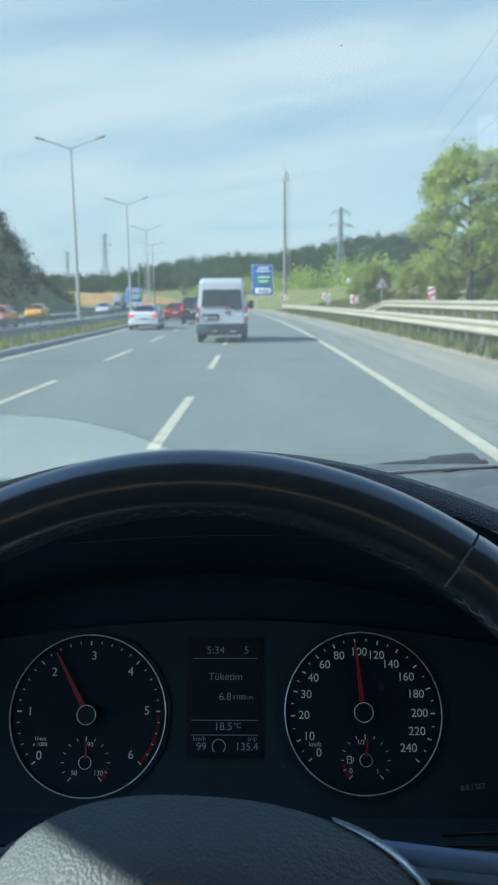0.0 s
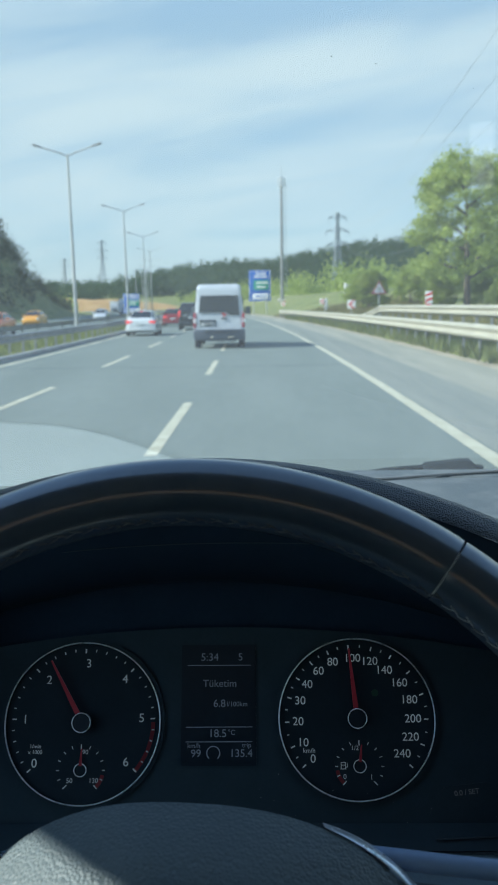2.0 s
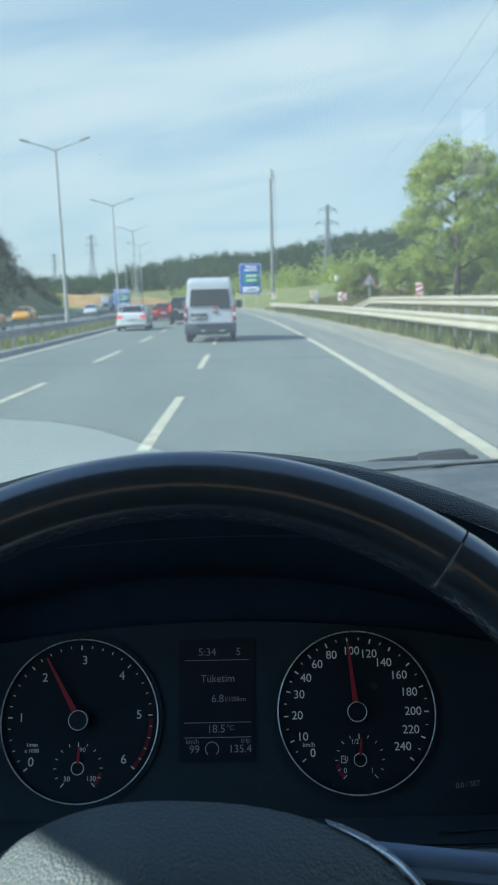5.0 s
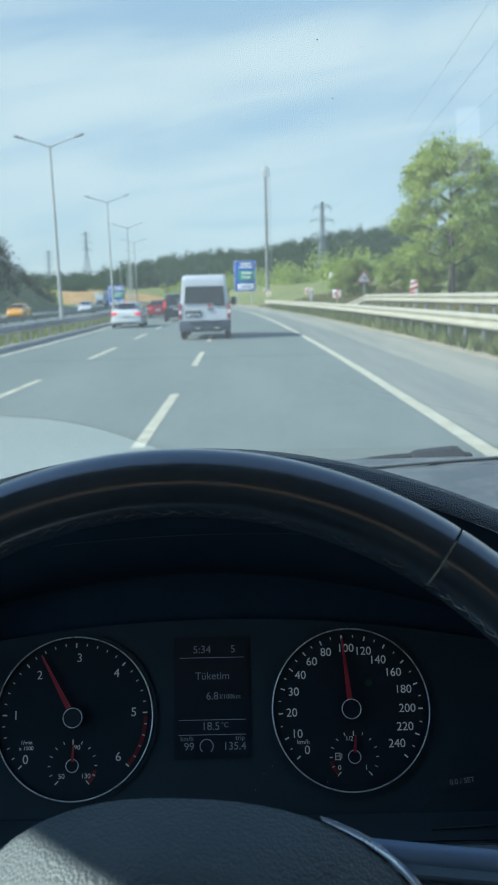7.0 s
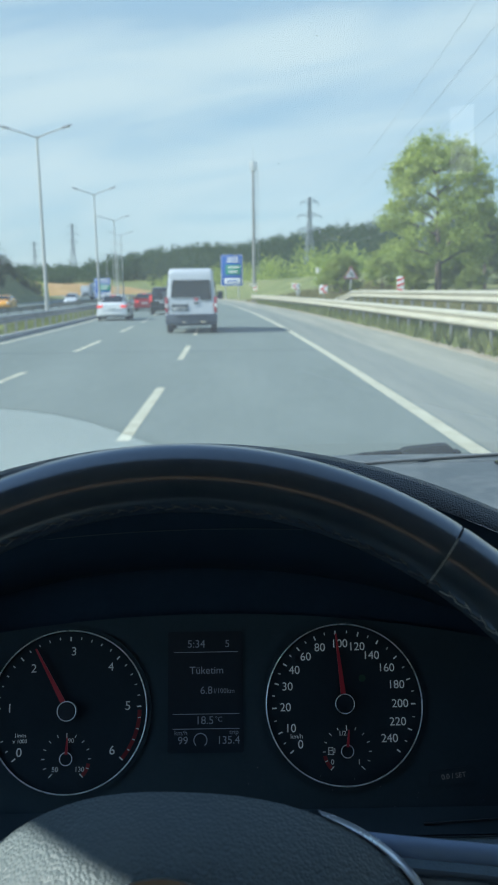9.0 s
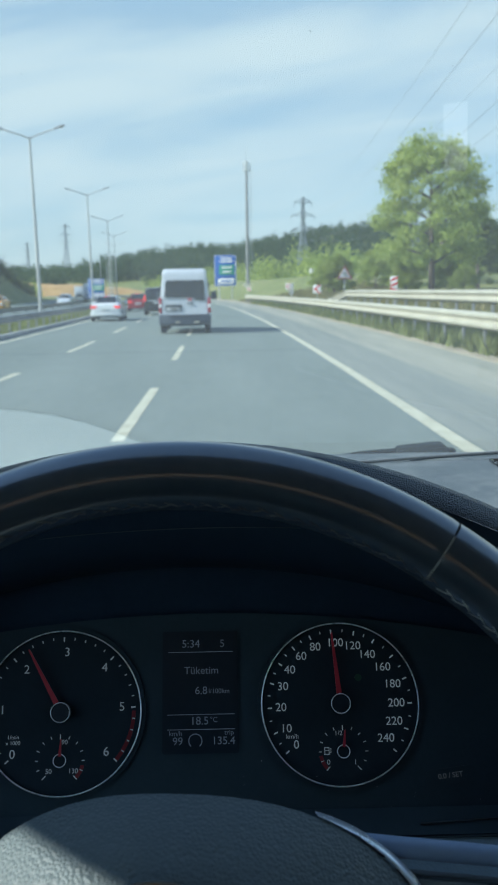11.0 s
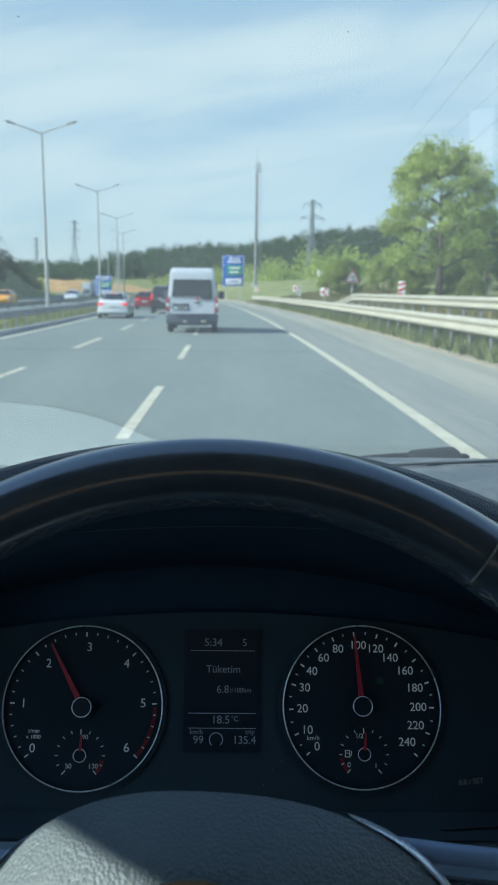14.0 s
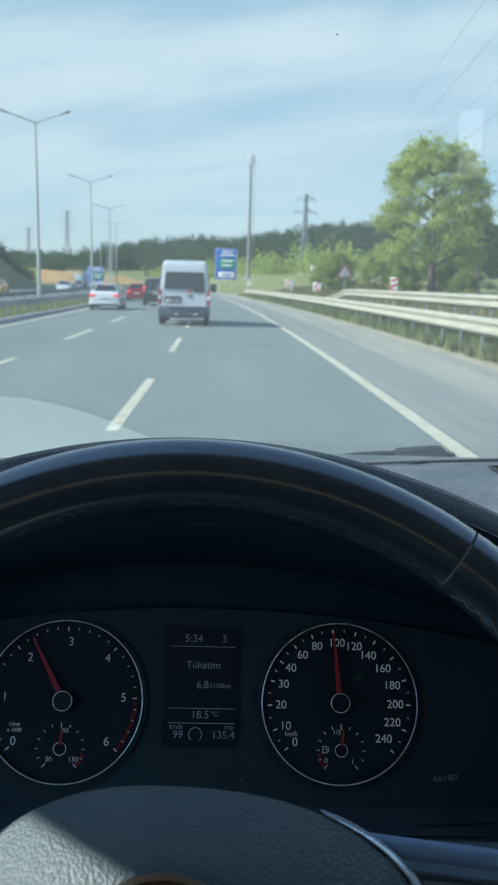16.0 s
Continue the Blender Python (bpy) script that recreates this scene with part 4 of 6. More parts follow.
def sedan(name, label, paint, lit=False, L=4.55, W=1.80, H=1.44, boot=0.48, group="cars ahead"):
    g = empty(name, pose(0, 0, 0), label, "car", group)
    bm = bmesh.new()
    body = [(0.0, 0.80, 0.34, 0.72), (0.06, 0.95, 0.26, 0.93), (0.25, 1.0, 0.22, 1.02), (boot, 1.0, 0.20, 1.05), (1.5, 1.0, 0.19, 1.00), (3.0, 1.0, 0.19, 0.96),
            (3.6, 0.99, 0.20, 0.92), (4.2, 0.96, 0.22, 0.80), (4.45, 0.88, 0.28, 0.70), (L, 0.72, 0.36, 0.60)]
    loft(bm, [rring(W * w, z0, z1, y, 0.13, 0.88) for y, w, z0, z1 in body])
    part("body", bm, paint, g)
    bm = bmesh.new()
    cabin = [(boot - 0.06, 0.80, 0.95, 1.02), (boot + 0.35, 0.80, 0.95, 1.26), (boot + 0.75, 0.79, 0.95, H - 0.03), (boot + 1.3, 0.78, 0.95, H), (2.3, 0.78, 0.95, H - 0.01), (2.7, 0.79, 0.92, H - 0.12), (3.45, 0.82, 0.88, 0.96)]
    loft(bm, [rring(W * w * 1.04, z0, z1, y, 0.055, 0.76) for y, w, z0, z1 in cabin])
    part("cabin", bm, paint, g)
    y0, y1 = boot - 0.02, boot + 0.62
    part("rear_window", plate([(-0.60, y0, 1.045), (0.60, y0, 1.045), (0.48, y1, H - 0.055), (-0.48, y1, H - 0.055)], 0.02, (0, -0.55, 0.83)), M_TINT, g, "dark tinted rear window")
    part("windscreen", plate([(-0.6, 3.36, 1.0), (0.6, 3.36, 1.0), (0.47, 2.66, H - 0.09), (-0.47, 2.66, H - 0.09)], 0.03, (0, 0.55, 0.83)), M_TINT, g, "dark windscreen")
    for sx in (-1, 1):
        for a, b in ((boot + 0.42, boot + 1.25), (boot + 1.32, 3.05)):
            part("side_window", plate([(sx * 0.735, a - 0.1, 1.04), (sx * 0.735, b + (0.15 if b > 2.6 else 0), 1.02), (sx * 0.575, b - (0.35 if b > 2.6 else 0), H - 0.10), (sx * 0.575, a + 0.18, H - 0.11)], 0.02, (sx * 0.93, 0, 0.36)), M_TINT, g, "dark side window")
        part("tail_lamp", boxed(sx * W * 0.37, 0.05, 0.80, W * 0.20, 0.10, 0.15, 0.03), M_TAIL_ON if lit else M_TAIL, g, "lit red tail lamp" if lit else "red tail lamp")
        part("head_lamp", boxed(sx * W * 0.36, L - 0.2, 0.66, W * 0.17, 0.22, 0.12, 0.03), M_SIGNWHITE, g, "clear head lamp")
        part("mirror", boxed(sx * (W / 2 + 0.06), 2.85, 1.02, 0.20, 0.12, 0.13, 0.03), paint, g)
        for y in (0.85, 3.55):
            wheel(g, sx * (W / 2 - 0.11), y, 0.325, sx)
    part("number_plate", boxed(0, -0.012, 0.66, 0.50, 0.012, 0.11, 0.003), M_PLATE, g, "white number plate")
    part("bumper", boxed(0, 0.10, 0.40, W * 0.93, 0.24, 0.22, 0.07), paint, g)
    part("valance", boxed(0, 0.14, 0.27, W * 0.80, 0.22, 0.10, 0.03), M_BUMPER, g, "dark lower valance")
    if lit:
        part("brake_lamp", boxed(0, boot + 0.60, H - 0.045, 0.34, 0.03, 0.03, 0.005), M_TAIL_ON, g, "lit high brake lamp")
    return g


def mpv():
    g = empty("minivan", pose(0, 0, 0), "black people carrier with tinted glass and lit tail lamps", "minivan")
    W, H, L = 1.92, 1.92, 5.1
    bm = bmesh.new()
    secs = [(0.0, 0.94, 0.36, 1.0, 0.95), (0.05, 0.98, 0.30, 1.6, 0.84), (0.2, 1.0, 0.26, H - 0.04, 0.80), (0.6, 1.0, 0.24, H, 0.80), (2.8, 1.0, 0.24, H, 0.80), (3.5, 1.0, 0.24, H - 0.16, 0.80),
            (4.2, 0.98, 0.26, 1.15, 0.88), (4.8, 0.93, 0.28, 0.98, 0.88), (L, 0.80, 0.36, 0.80, 0.9)]
    loft(bm, [rring(W * w, z0, z1, y, 0.13, tp) for y, w, z0, z1, tp in secs])
    part("body", bm, M_BLACKPAINT, g)
    part("rear_window", plate([(-0.74, 0.02, 1.12), (0.74, 0.02, 1.12), (0.66, 0.13, 1.70), (-0.66, 0.13, 1.70)], 0.025, (0, -1, 0.1)), M_TINT, g, "dark tinted rear window")
    part("chrome_strip", boxed(0, -0.0, 1.02, 1.2, 0.03, 0.035, 0.005), M_CHROME, g, "bright chrome strip")
    part("number_plate", boxed(0, -0.02, 0.86, 0.52, 0.015, 0.12, 0.003), M_PLATE, g, "white number plate")
    part("bumper", boxed(0, 0.04, 0.50, W * 0.95, 0.22, 0.26, 0.07), M_BLACKPAINT, g)
    for sx in (-1, 1):
        part("tail_lamp", boxed(sx * 0.86, 0.06, 1.15, 0.13, 0.14, 0.44, 0.04), M_TAIL_ON, g, "lit red tail lamp")
        part("mirror", boxed(sx * 1.07, 3.7, 1.2, 0.22, 0.12, 0.22, 0.04), M_BLACKPAINT, g)
        for a, b in ((0.35, 1.55), (1.62, 2.75), (2.82, 3.6)):
            part("side_window", plate([(sx * 0.925, a, 1.12), (sx * 0.925, b, 1.12), (sx * 0.815, b - (0.2 if b > 3 else 0), 1.68), (sx * 0.815, a, 1.68)], 0.02, (sx, 0, 0.2)), M_TINT, g, "dark side window")
        for y in (0.95, 4.05):
            wheel(g, sx * 0.84, y, 0.345, sx)
    return g


def panel_van():
    """White high-roof van seen from behind."""
    g = empty("van", pose(0, 0, 0), "white high-roof minibus van with dark rear window and grey bumper", "van")
    W, H, L = 2.05, 2.50, 5.55
    bm = bmesh.new()
    secs = [(0.0, 0.93, 0.62, 2.20, 0.86), (0.03, 0.97, 0.56, 2.38, 0.85), (0.12, 0.995, 0.50, 2.47, 0.84), (0.4, 1.0, 0.46, H, 0.84), (3.3, 1.0, 0.46, H - 0.02, 0.84), (4.0, 0.99, 0.46, 2.28, 0.84),
            (4.75, 0.97, 0.46, 1.40, 0.90), (5.3, 0.93, 0.46, 1.12, 0.9), (L, 0.84, 0.5, 0.95, 0.9)]
    loft(bm, [rring(W * w, z0, z1, y, 0.16, tp, 6) for y, w, z0, z1, tp in secs])
    part("body", bm, M_WHITE, g)
    # rear doors, slightly proud, split down the middle
    for sx, a, b in ((-1, -0.86, -0.006), (1, 0.006, 0.86)):
        top = 2.22
        o = [(a, -0.005, 0.66), (b, -0.005, 0.66), (b * (0.93 if sx > 0 else 1), 0.045, top), (a * (0.93 if sx < 0 else 1), 0.045, top)]
        part("rear_door", plate(o, 0.022, (0, -1, 0.03)), M_WHITE, g)
    win = [(-0.78, -0.03, 1.40), (0.30, -0.03, 1.40), (0.42, -0.03, 1.29), (0.80, -0.03, 1.29), (0.755, -0.004, 2.02), (0.70, 0.0, 2.06), (-0.66, 0.0, 2.06), (-0.72, -0.004, 2.02)]
    part("rear_window", plate(win, 0.016, (0, -1, 0.03)), M_TINT, g, "wide dark tinted rear window")
    part("badge", plate([(0.13, -0.036, 1.36), (0.24, -0.036, 1.37), (0.28, -0.036, 1.30), (0.17, -0.036, 1.25)], 0.012, (0, -1, 0)), M_BADGE, g, "small red emblem shape")
    part("door_handle", boxed(0.20, -0.045, 1.17, 0.22, 0.03, 0.055, 0.01), M_BUMPER, g, "dark door handle")
    part("plate_recess", boxed(-0.44, -0.028, 1.00, 0.64, 0.02, 0.26, 0.02), M_BUMPER, g, "dark number plate recess")
    npl = part("number_plate", boxed(-0.44, -0.042, 0.945, 0.52, 0.012, 0.115, 0.004), M_PLATE, g, "white number plate")
    part("plate_bar", boxed(-0.42, -0.050, 0.945, 0.34, 0.006, 0.06), M_DARKBAR, npl, "dark bar", smooth=False)
    part("bumper", boxed(0, 0.03, 0.545, 2.02, 0.28, 0.42, 0.07), M_VANBUMPER, g, "dark grey plastic bumper")
    part("bumper_step", boxed(0, -0.10, 0.71, 1.3, 0.12, 0.05, 0.02), M_VANBUMPER, g)
    part("tow_eye", boxed(-0.28, -0.115, 0.45, 0.16, 0.02, 0.05, 0.01), M_STEEL, g, "pale reflector")
    part("tow_eye", boxed(0.45, -0.115, 0.45, 0.22, 0.02, 0.05, 0.01), M_STEEL, g, "pale reflector")
    for sx in (-1, 1):
        tl = part("tail_lamp", boxed(sx * 0.945, 0.02, 1.10, 0.12, 0.10, 0.60, 0.03), M_TAIL, g, "tall red tail lamp")
        part("clear_lens", boxed(sx * 0.948, -0.032, 1.08, 0.09, 0.02, 0.14, 0.008), M_SIGNWHITE, tl, "clear lens band")
        mi = part("mirror", boxed(sx * 1.17, 4.35, 1.45, 0.24, 0.14, 0.36, 0.05), M_BUMPER, g, "dark door mirror")
        part("mirror_arm", boxed(sx * 1.03, 4.37, 1.40, 0.16, 0.06, 0.08, 0.02), M_BUMPER, mi)
        for a, b in ((0.55, 1.75), (1.85, 3.05), (3.2, 4.15)):
            part("side_window", plate([(sx * 0.985, a, 1.42), (sx * 0.985, b, 1.42), (sx * 0.915, b - (0.3 if b > 4 else 0), 2.02), (sx * 0.915, a, 2.02)], 0.02, (sx, 0, 0.12)), M_TINT, g, "dark side window")
        for y in (0.95, 4.4):
            wheel(g, sx * 0.87, y, 0.35, sx, 0.24)
    for k in range(3):
        part("roof_vent", boxed(0, 1.0 + k * 1.0, H + 0.0, 1.0, 0.05, 0.02, 0.008), M_WHITE, g)
    part("axle_guard", boxed(0, 0.5, 0.36, 1.3, 0.3, 0.16, 0.04), M_BUMPER, g)
    return g


van = panel_van()
vx, vy = -1.85, 35.5
van.matrix_world = pose(vx, vy, 0.0, rz=1.6)
white_car = sedan("car", "silver-white saloon car with brake lamps lit in the fast lane", M_SILVER, True)
x, y = rd(-6.3, 52)
white_car.matrix_world = pose(x, y, 0, rz=2.1)
red_car = sedan("car", "red hatchback car far ahead in the fast lane", M_REDPAINT, True, L=4.2, boot=0.2, H=1.48)
x, y = rd(-5.9, 76)
red_car.matrix_world = pose(x, y, 0, rz=3)
black_van = mpv()
x, y = rd(-3.9, 64)
black_van.matrix_world = pose(x, y, 0, rz=2.6)
taxi = sedan("taxi", "orange-yellow taxi far ahead in the middle lane", M_TAXI, False, group="")
x, y = rd(-2.6, 118)
taxi.matrix_world = pose(x, y, 0, rz=4.5)
for nm, lab, paint, u, s in (("car", "orange car on the oncoming carriageway", M_ORANGE, -16.5, 62), ("taxi", "yellow taxi on the oncoming carriageway", M_TAXI, -20.0, 92),
                             ("car", "white car on the oncoming carriageway", M_WHITE, -16.4, 118), ("taxi", "orange-yellow taxi far off on the oncoming carriageway", M_TAXI, -19.8, 160),
                             ("car", "white car far off on the oncoming carriageway", M_WHITE, -23.0, 205)):
    o = sedan(nm, lab, paint, False, group="oncoming cars")
    x, y = rd(u, s)
    o.matrix_world = pose(x, y, 0, rz=180 + math.degrees(s / ROAD_R))



def lorry(label, x, y, rz, box_mat, length=7.5):
    """Box lorry, seen from the front: cab, cargo box, chassis and wheels."""
    g = empty("lorry", pose(x, y, 0, rz=rz), label, "lorry", "oncoming lorries")
    bm = bmesh.new()
    loft(bm, [rring(2.3 * w, z0, z1, yy, 0.14, tp) for yy, w, z0, z1, tp in ((0.0, 0.96, 0.55, 1.5, 0.98), (0.06, 1.0, 0.5, 2.0, 0.96), (0.5, 1.0, 0.5, 2.75, 0.92), (1.9, 1.0, 0.5, 2.8, 0.92))])
    cab_part = part("cab", bm, M_WHITE, g, "white painted cab")
    part("windscreen", plate([(-0.95, 0.03, 1.62), (0.95, 0.03, 1.62), (0.86, 0.40, 2.45), (-0.86, 0.40, 2.45)], 0.03, (0, -0.9, 0.4)), M_TINT, cab_part, "dark windscreen")
    part("grille", boxed(0, -0.02, 1.05, 1.5, 0.06, 0.5, 0.02), M_BUMPER, cab_part)
    part("bumper", boxed(0, 0.02, 0.55, 2.3, 0.24, 0.32, 0.06), M_BUMPER, g)
    for sx in (-1, 1):
        part("head_lamp", boxed(sx * 0.9, -0.03, 0.78, 0.32, 0.10, 0.2, 0.03), M_SIGNWHITE, g, "clear head lamp")
        part("mirror", boxed(sx * 1.28, 0.35, 2.0, 0.16, 0.10, 0.45, 0.03), M_BUMPER, g, "dark door mirror")
        for yy in (0.9, length - 1.6):
            wheel(g, sx * 1.0, yy, 0.45, sx, 0.28)
    part("cargo_box", boxed(0, 2.1 + (length - 2.1) / 2, 2.05, 2.45, length - 2.1, 2.5, 0.05), box_mat, g, "box body")
    part("chassis", boxed(0, length / 2, 0.66, 1.0, length - 0.6, 0.22, 0.03), M_BUMPER, g)
    return g


for lab, u, s_, mt in (("white box lorry on the oncoming carriageway", -17.0, 182, M_SIGNWHITE), ("far white lorry with a pale box body on the oncoming carriageway", -20.5, 245, M_CABINET)):
    x, y = rd(u, s_)
    lorry(lab, x, y, math.degrees(s_ / ROAD_R), mt)

# outline of the added sheet, shaped to the edge of its reflected veil
VEIL_OUTLINE = [(-0.44, 1.187), (-0.364, 1.190), (-0.285, 1.197), (-0.245, 1.205), (-0.206, 1.216), (-0.165, 1.233), (-0.128, 1.251), (-0.09, 1.272), (-0.06, 1.288), (-0.06, 1.298), (-0.44, 1.298)]
SPECKS = [(-0.155, 0.724), (-0.137, 0.682), (-0.013, 0.658), (0.038, 0.702), (0.095, 0.709), (0.064, 0.716), (0.078, 0.663), (-0.081, 0.608), (-0.104, 0.615),
          (0.042, 0.591), (0.083, 0.600), (0.143, 0.619), (0.167, 0.685), (-0.182, 0.505), (-0.165, 0.519), (0.085, 0.441), (-0.018, 0.732)]


# ======== the cabin: steering wheel ========
def wheel_thing():
    beta = 26.0
    g = empty("steering_wheel", pose(-0.015, 0.264, 1.4300, 90 - beta) @ Matrix.Rotation(radians(-7.0), 4, "Z"), "black leather steering wheel with stitched rim and chrome-trimmed hub", "steering wheel")
    R, ra, rb = 0.1738, 0.0132, 0.0142

    def rim_arc(a0, a1, n, mat, label=""):
        secs = []
        for k in range(n + 1):
            t = k / n
            a = radians(a0 + (a1 - a0) * t)
            sh = 0.988 if min(t, 1 - t) * n < 0.5 else 1.0
            c, s = math.cos(a), math.sin(a)
            sec = []
            for j in range(28):
                q = 2 * math.pi * j / 28
                rr = R + ra * sh * math.cos(q)
                sec.append((rr * c, rr * s, rb * sh * math.sin(q)))
            secs.append(sec)
        return part("rim", loft(bmesh.new(), secs), mat, g, label)

    rim_arc(62.15, 139.85, 110, M_RIMLEATHER, "smooth black leather rim section")
    rim_arc(-20.0, 61.85, 100, M_RIMLEATHER)
    rim_arc(140.15, 200.0, 80, M_RIMLEATHER)
    rim_arc(200.3, 339.7, 90, M_RIMLEATHER)
    # dark groove behind each joint, and its thread
    for a in (62.0, 140.0):
        bm = bmesh.new()
        c, s = math.cos(radians(a)), math.sin(radians(a))
        pts = []
        for j in range(-6, 9):
            q = radians(90 + j * 11)
            pts.append(((R + ra * math.cos(q)) * c, (R + ra * math.cos(q)) * s, rb * 0.995 * math.sin(q)))
        for p, q in zip(pts[4:12], pts[5:13]):
            p, q = Vector(p), Vector(q)
            off = Vector((-s, c, 0)) * 0.0003
            for f in (0.05, 0.40, 0.72):
                tube(bm, [p.lerp(q, f) - off, p.lerp(q, f + 0.25) + off], 0.00024, 5)
        part("stitching", bm, M_THREAD_PALE_LIT, g, "pale grey thread across the joint")
    # braided cross stitch along the inner edge: two strands to a stitch
    def on_rim(a, q, lift=1.015):
        a, q = radians(a), radians(q)
        return Vector(((R + ra * lift * math.cos(q)) * math.cos(a), (R + ra * lift * math.cos(q)) * math.sin(a), rb * lift * math.sin(q)))

    rng = random.Random(41)
    worn, pale = bmesh.new(), bmesh.new()
    for k in range(84):
        a = 190 - 2.4 * k + rng.uniform(-0.25, 0.25)
        j = rng.uniform(-3, 3)
        w = rng.uniform(0.45, 1.0)
        # past the joint, side-window sunlight is put into the paler thread colour
        bm = pale if a < 62 else worn
        tube(bm, [on_rim(a, 166 + j, 1.0), on_rim(a - 0.5, 161 + j, 1.03), on_rim(a - 1.3, 157 + j, 1.04), on_rim(a - 2.0, 154 + j, 1.0)], [0.00012, 0.00030 * w, 0.00030 * w, 0.00012], 6)
        tube(bm, [on_rim(a - 0.9, 151 + j, 1.0), on_rim(a - 1.6, 153 + j, 1.03), on_rim(a - 2.2, 157 + j, 1.02), on_rim(a - 2.6, 161 + j, 1.0)], [0.00012, 0.00026 * w, 0.00024, 0.0001], 6)
    part("stitching", worn, M_THREAD, g, "grey braided stitching along the inner edge of the rim")
    part("stitching", pale, M_THREAD_PALE_LIT, g, "braided stitching on the grip section, sunlight in its pale colour")
    # airbag pad: a soft dome with a full, rounded outline
    PX, PY = -0.004, -0.015

    def pad_edge(a, grow=0.0):
        c, q = math.cos(a), math.sin(a)
        ax = (0.1025 if c > 0 else 0.086) + grow
        by = (0.0725 if q > 0 else 0.088) + grow
        x, y = ax * math.copysign(abs(c) ** 0.833, c), by * math.copysign(abs(q) ** 0.833, q)
        return PX + x * 0.9962 - y * 0.0872, PY + x * 0.0872 + y * 0.9962

    bm = bmesh.new()
    rows = []
    nr, na = 14, 72
    for i in range(nr + 1):
        f = i / nr
        z = -0.034 + 0.036 * (1 - f ** 3.2)
        ring_pts = []
        for k in range(na):
            x, y = pad_edge(2 * math.pi * k / na)
            ring_pts.append(bm.verts.new((PX + (x - PX) * f, PY + (y - PY) * f, z)))
        rows.append(ring_pts)
    for i in range(nr):
        for k in range(na):
            bm.faces.new((rows[i][k], rows[i + 1][k], rows[i + 1][(k + 1) % na], rows[i][(k + 1) % na]))
    base = [bm.verts.new((v.co.x * 0.85, -0.015 + (v.co.y + 0.015) * 0.8, -0.055)) for v in rows[-1]]
    for k in range(na):
        bm.faces.new((rows[-1][k], base[k], base[(k + 1) % na], rows[-1][(k + 1) % na]))
    bm.faces.new(base[::-1])
    bmesh.ops.remove_doubles(bm, verts=bm.verts, dist=1e-6)
    bmesh.ops.recalc_face_normals(bm, faces=bm.faces)
    pad = part("airbag_pad", bm, M_GRAIN, g, "grained dark grey airbag cover")
    # chrome edge strips on both flanks
    for sgn in (-1, 1):
        bm = bmesh.new()
        secs = []
        for k in range(40):
            t = k / 39
            a = radians((61 - 108 * t) if sgn > 0 else (42 - 90 * t))
            w = 0.0002 + 0.0050 * math.sin(math.pi * min(1, t * 0.8)) ** 0.9
            e = a if sgn > 0 else math.pi - a
            (x0, y0), (x1, y1) = pad_edge(e, 0.0006), pad_edge(e, 0.0006 + w)
            secs.append([(x0 + (x1 - x0) * math.sin(h), y0 + (y1 - y0) * math.sin(h), -0.0415 + 0.0080 * math.cos(h)) for h in [radians(15 * j) for j in range(7)]] + [(x1, y1, -0.050), (x0, y0, -0.050)])
        loft(bm, secs)
        part("chrome_strip", bm, M_CHROME, g, "bright satin chrome strip")
        # spoke: black upper band, coloured with its blue sky sheen, and the button panel below
        s = sgn
        dy = 0.0 if sgn > 0 else -0.024      # turned wheel: this spoke sits lower on its side
        secs = []
        for k in range(13):
            t = k / 12
            x = 0.050 + 0.112 * t
            top, low, zc = 0.0490 + 0.0040 * t, 0.0408 + 0.0048 * t, -0.050 + 0.022 * t
            mid, hh = (top + low) / 2, (top - low) / 2
            secs.append([(s * x, dy + mid + hh * math.cos(q), zc + 0.0045 * math.sin(q)) for q in [2 * math.pi * j / 20 for j in range(20)]])
        part("spoke", loft(bmesh.new(), secs), M_SPOKE_SHEEN, g, "black spoke band with blue sky sheen in its colour")
        bp = part("button_panel", plate([(s * 0.060, dy + 0.0360, -0.056), (s * 0.160, dy + 0.0415, -0.030), (s * 0.156, -0.030, -0.028), (s * 0.080, -0.040, -0.052)], 0.010, (0, 0, 1)), M_BUMPER, g, "dark button panel")

        def key(x0, x1, y0, y1):
            z0, z1 = -0.0456 + (x0 - 0.06) * 0.26, -0.0456 + (x1 - 0.06) * 0.26
            return plate([(s * x0, dy + y1, z0), (s * x1, dy + y1 + 0.003, z1), (s * x1, dy + y0, z1), (s * x0, dy + y0, z0)], 0.0014, (0, 0, 1))

        part("button", key(0.066, 0.1105, 0.010, 0.0350), M_BUTTON, bp, "grey key")
        part("button", key(0.1125, 0.152, 0.010, 0.0375), M_BUTTON, bp, "grey key")
        part("button", key(0.070, 0.152, -0.020, 0.0085), M_BUTTON, bp, "grey key")
        if sgn > 0:
            bm = bmesh.new()
            tube(bm, [(0.0985, 0.0330, -0.0335), (0.1005, 0.0345, -0.0330), (0.1040, 0.0345, -0.0322), (0.1062, 0.0322, -0.0316)], [0.0012, 0.0008, 0.0008, 0.0012], 8)
            part("phone_symbol", bm, M_CAPTION, bp, "pale grey handset symbol")
    part("hub_housing", disc(0.060, 0.05, 48, 0, -0.03, -0.105), M_BLACK, g)
    part("emblem_ring", ring(0.0297, 0.0317, 0.004, seg=72, z0=-0.001, cx=-0.006, cy=0.001), M_BRONZE, pad, "worn gilt emblem ring")
    part("emblem_plate", disc(0.0295, 0.002, 48, -0.006, 0.001, -0.001), M_GLOSSBLACK, pad, "dark emblem disc")
    part("column", tube(bmesh.new(), [(0, -0.02, -0.10), (0, -0.02, -0.30)], 0.05, 20), M_BLACK, g)
    return g


wheel_thing()


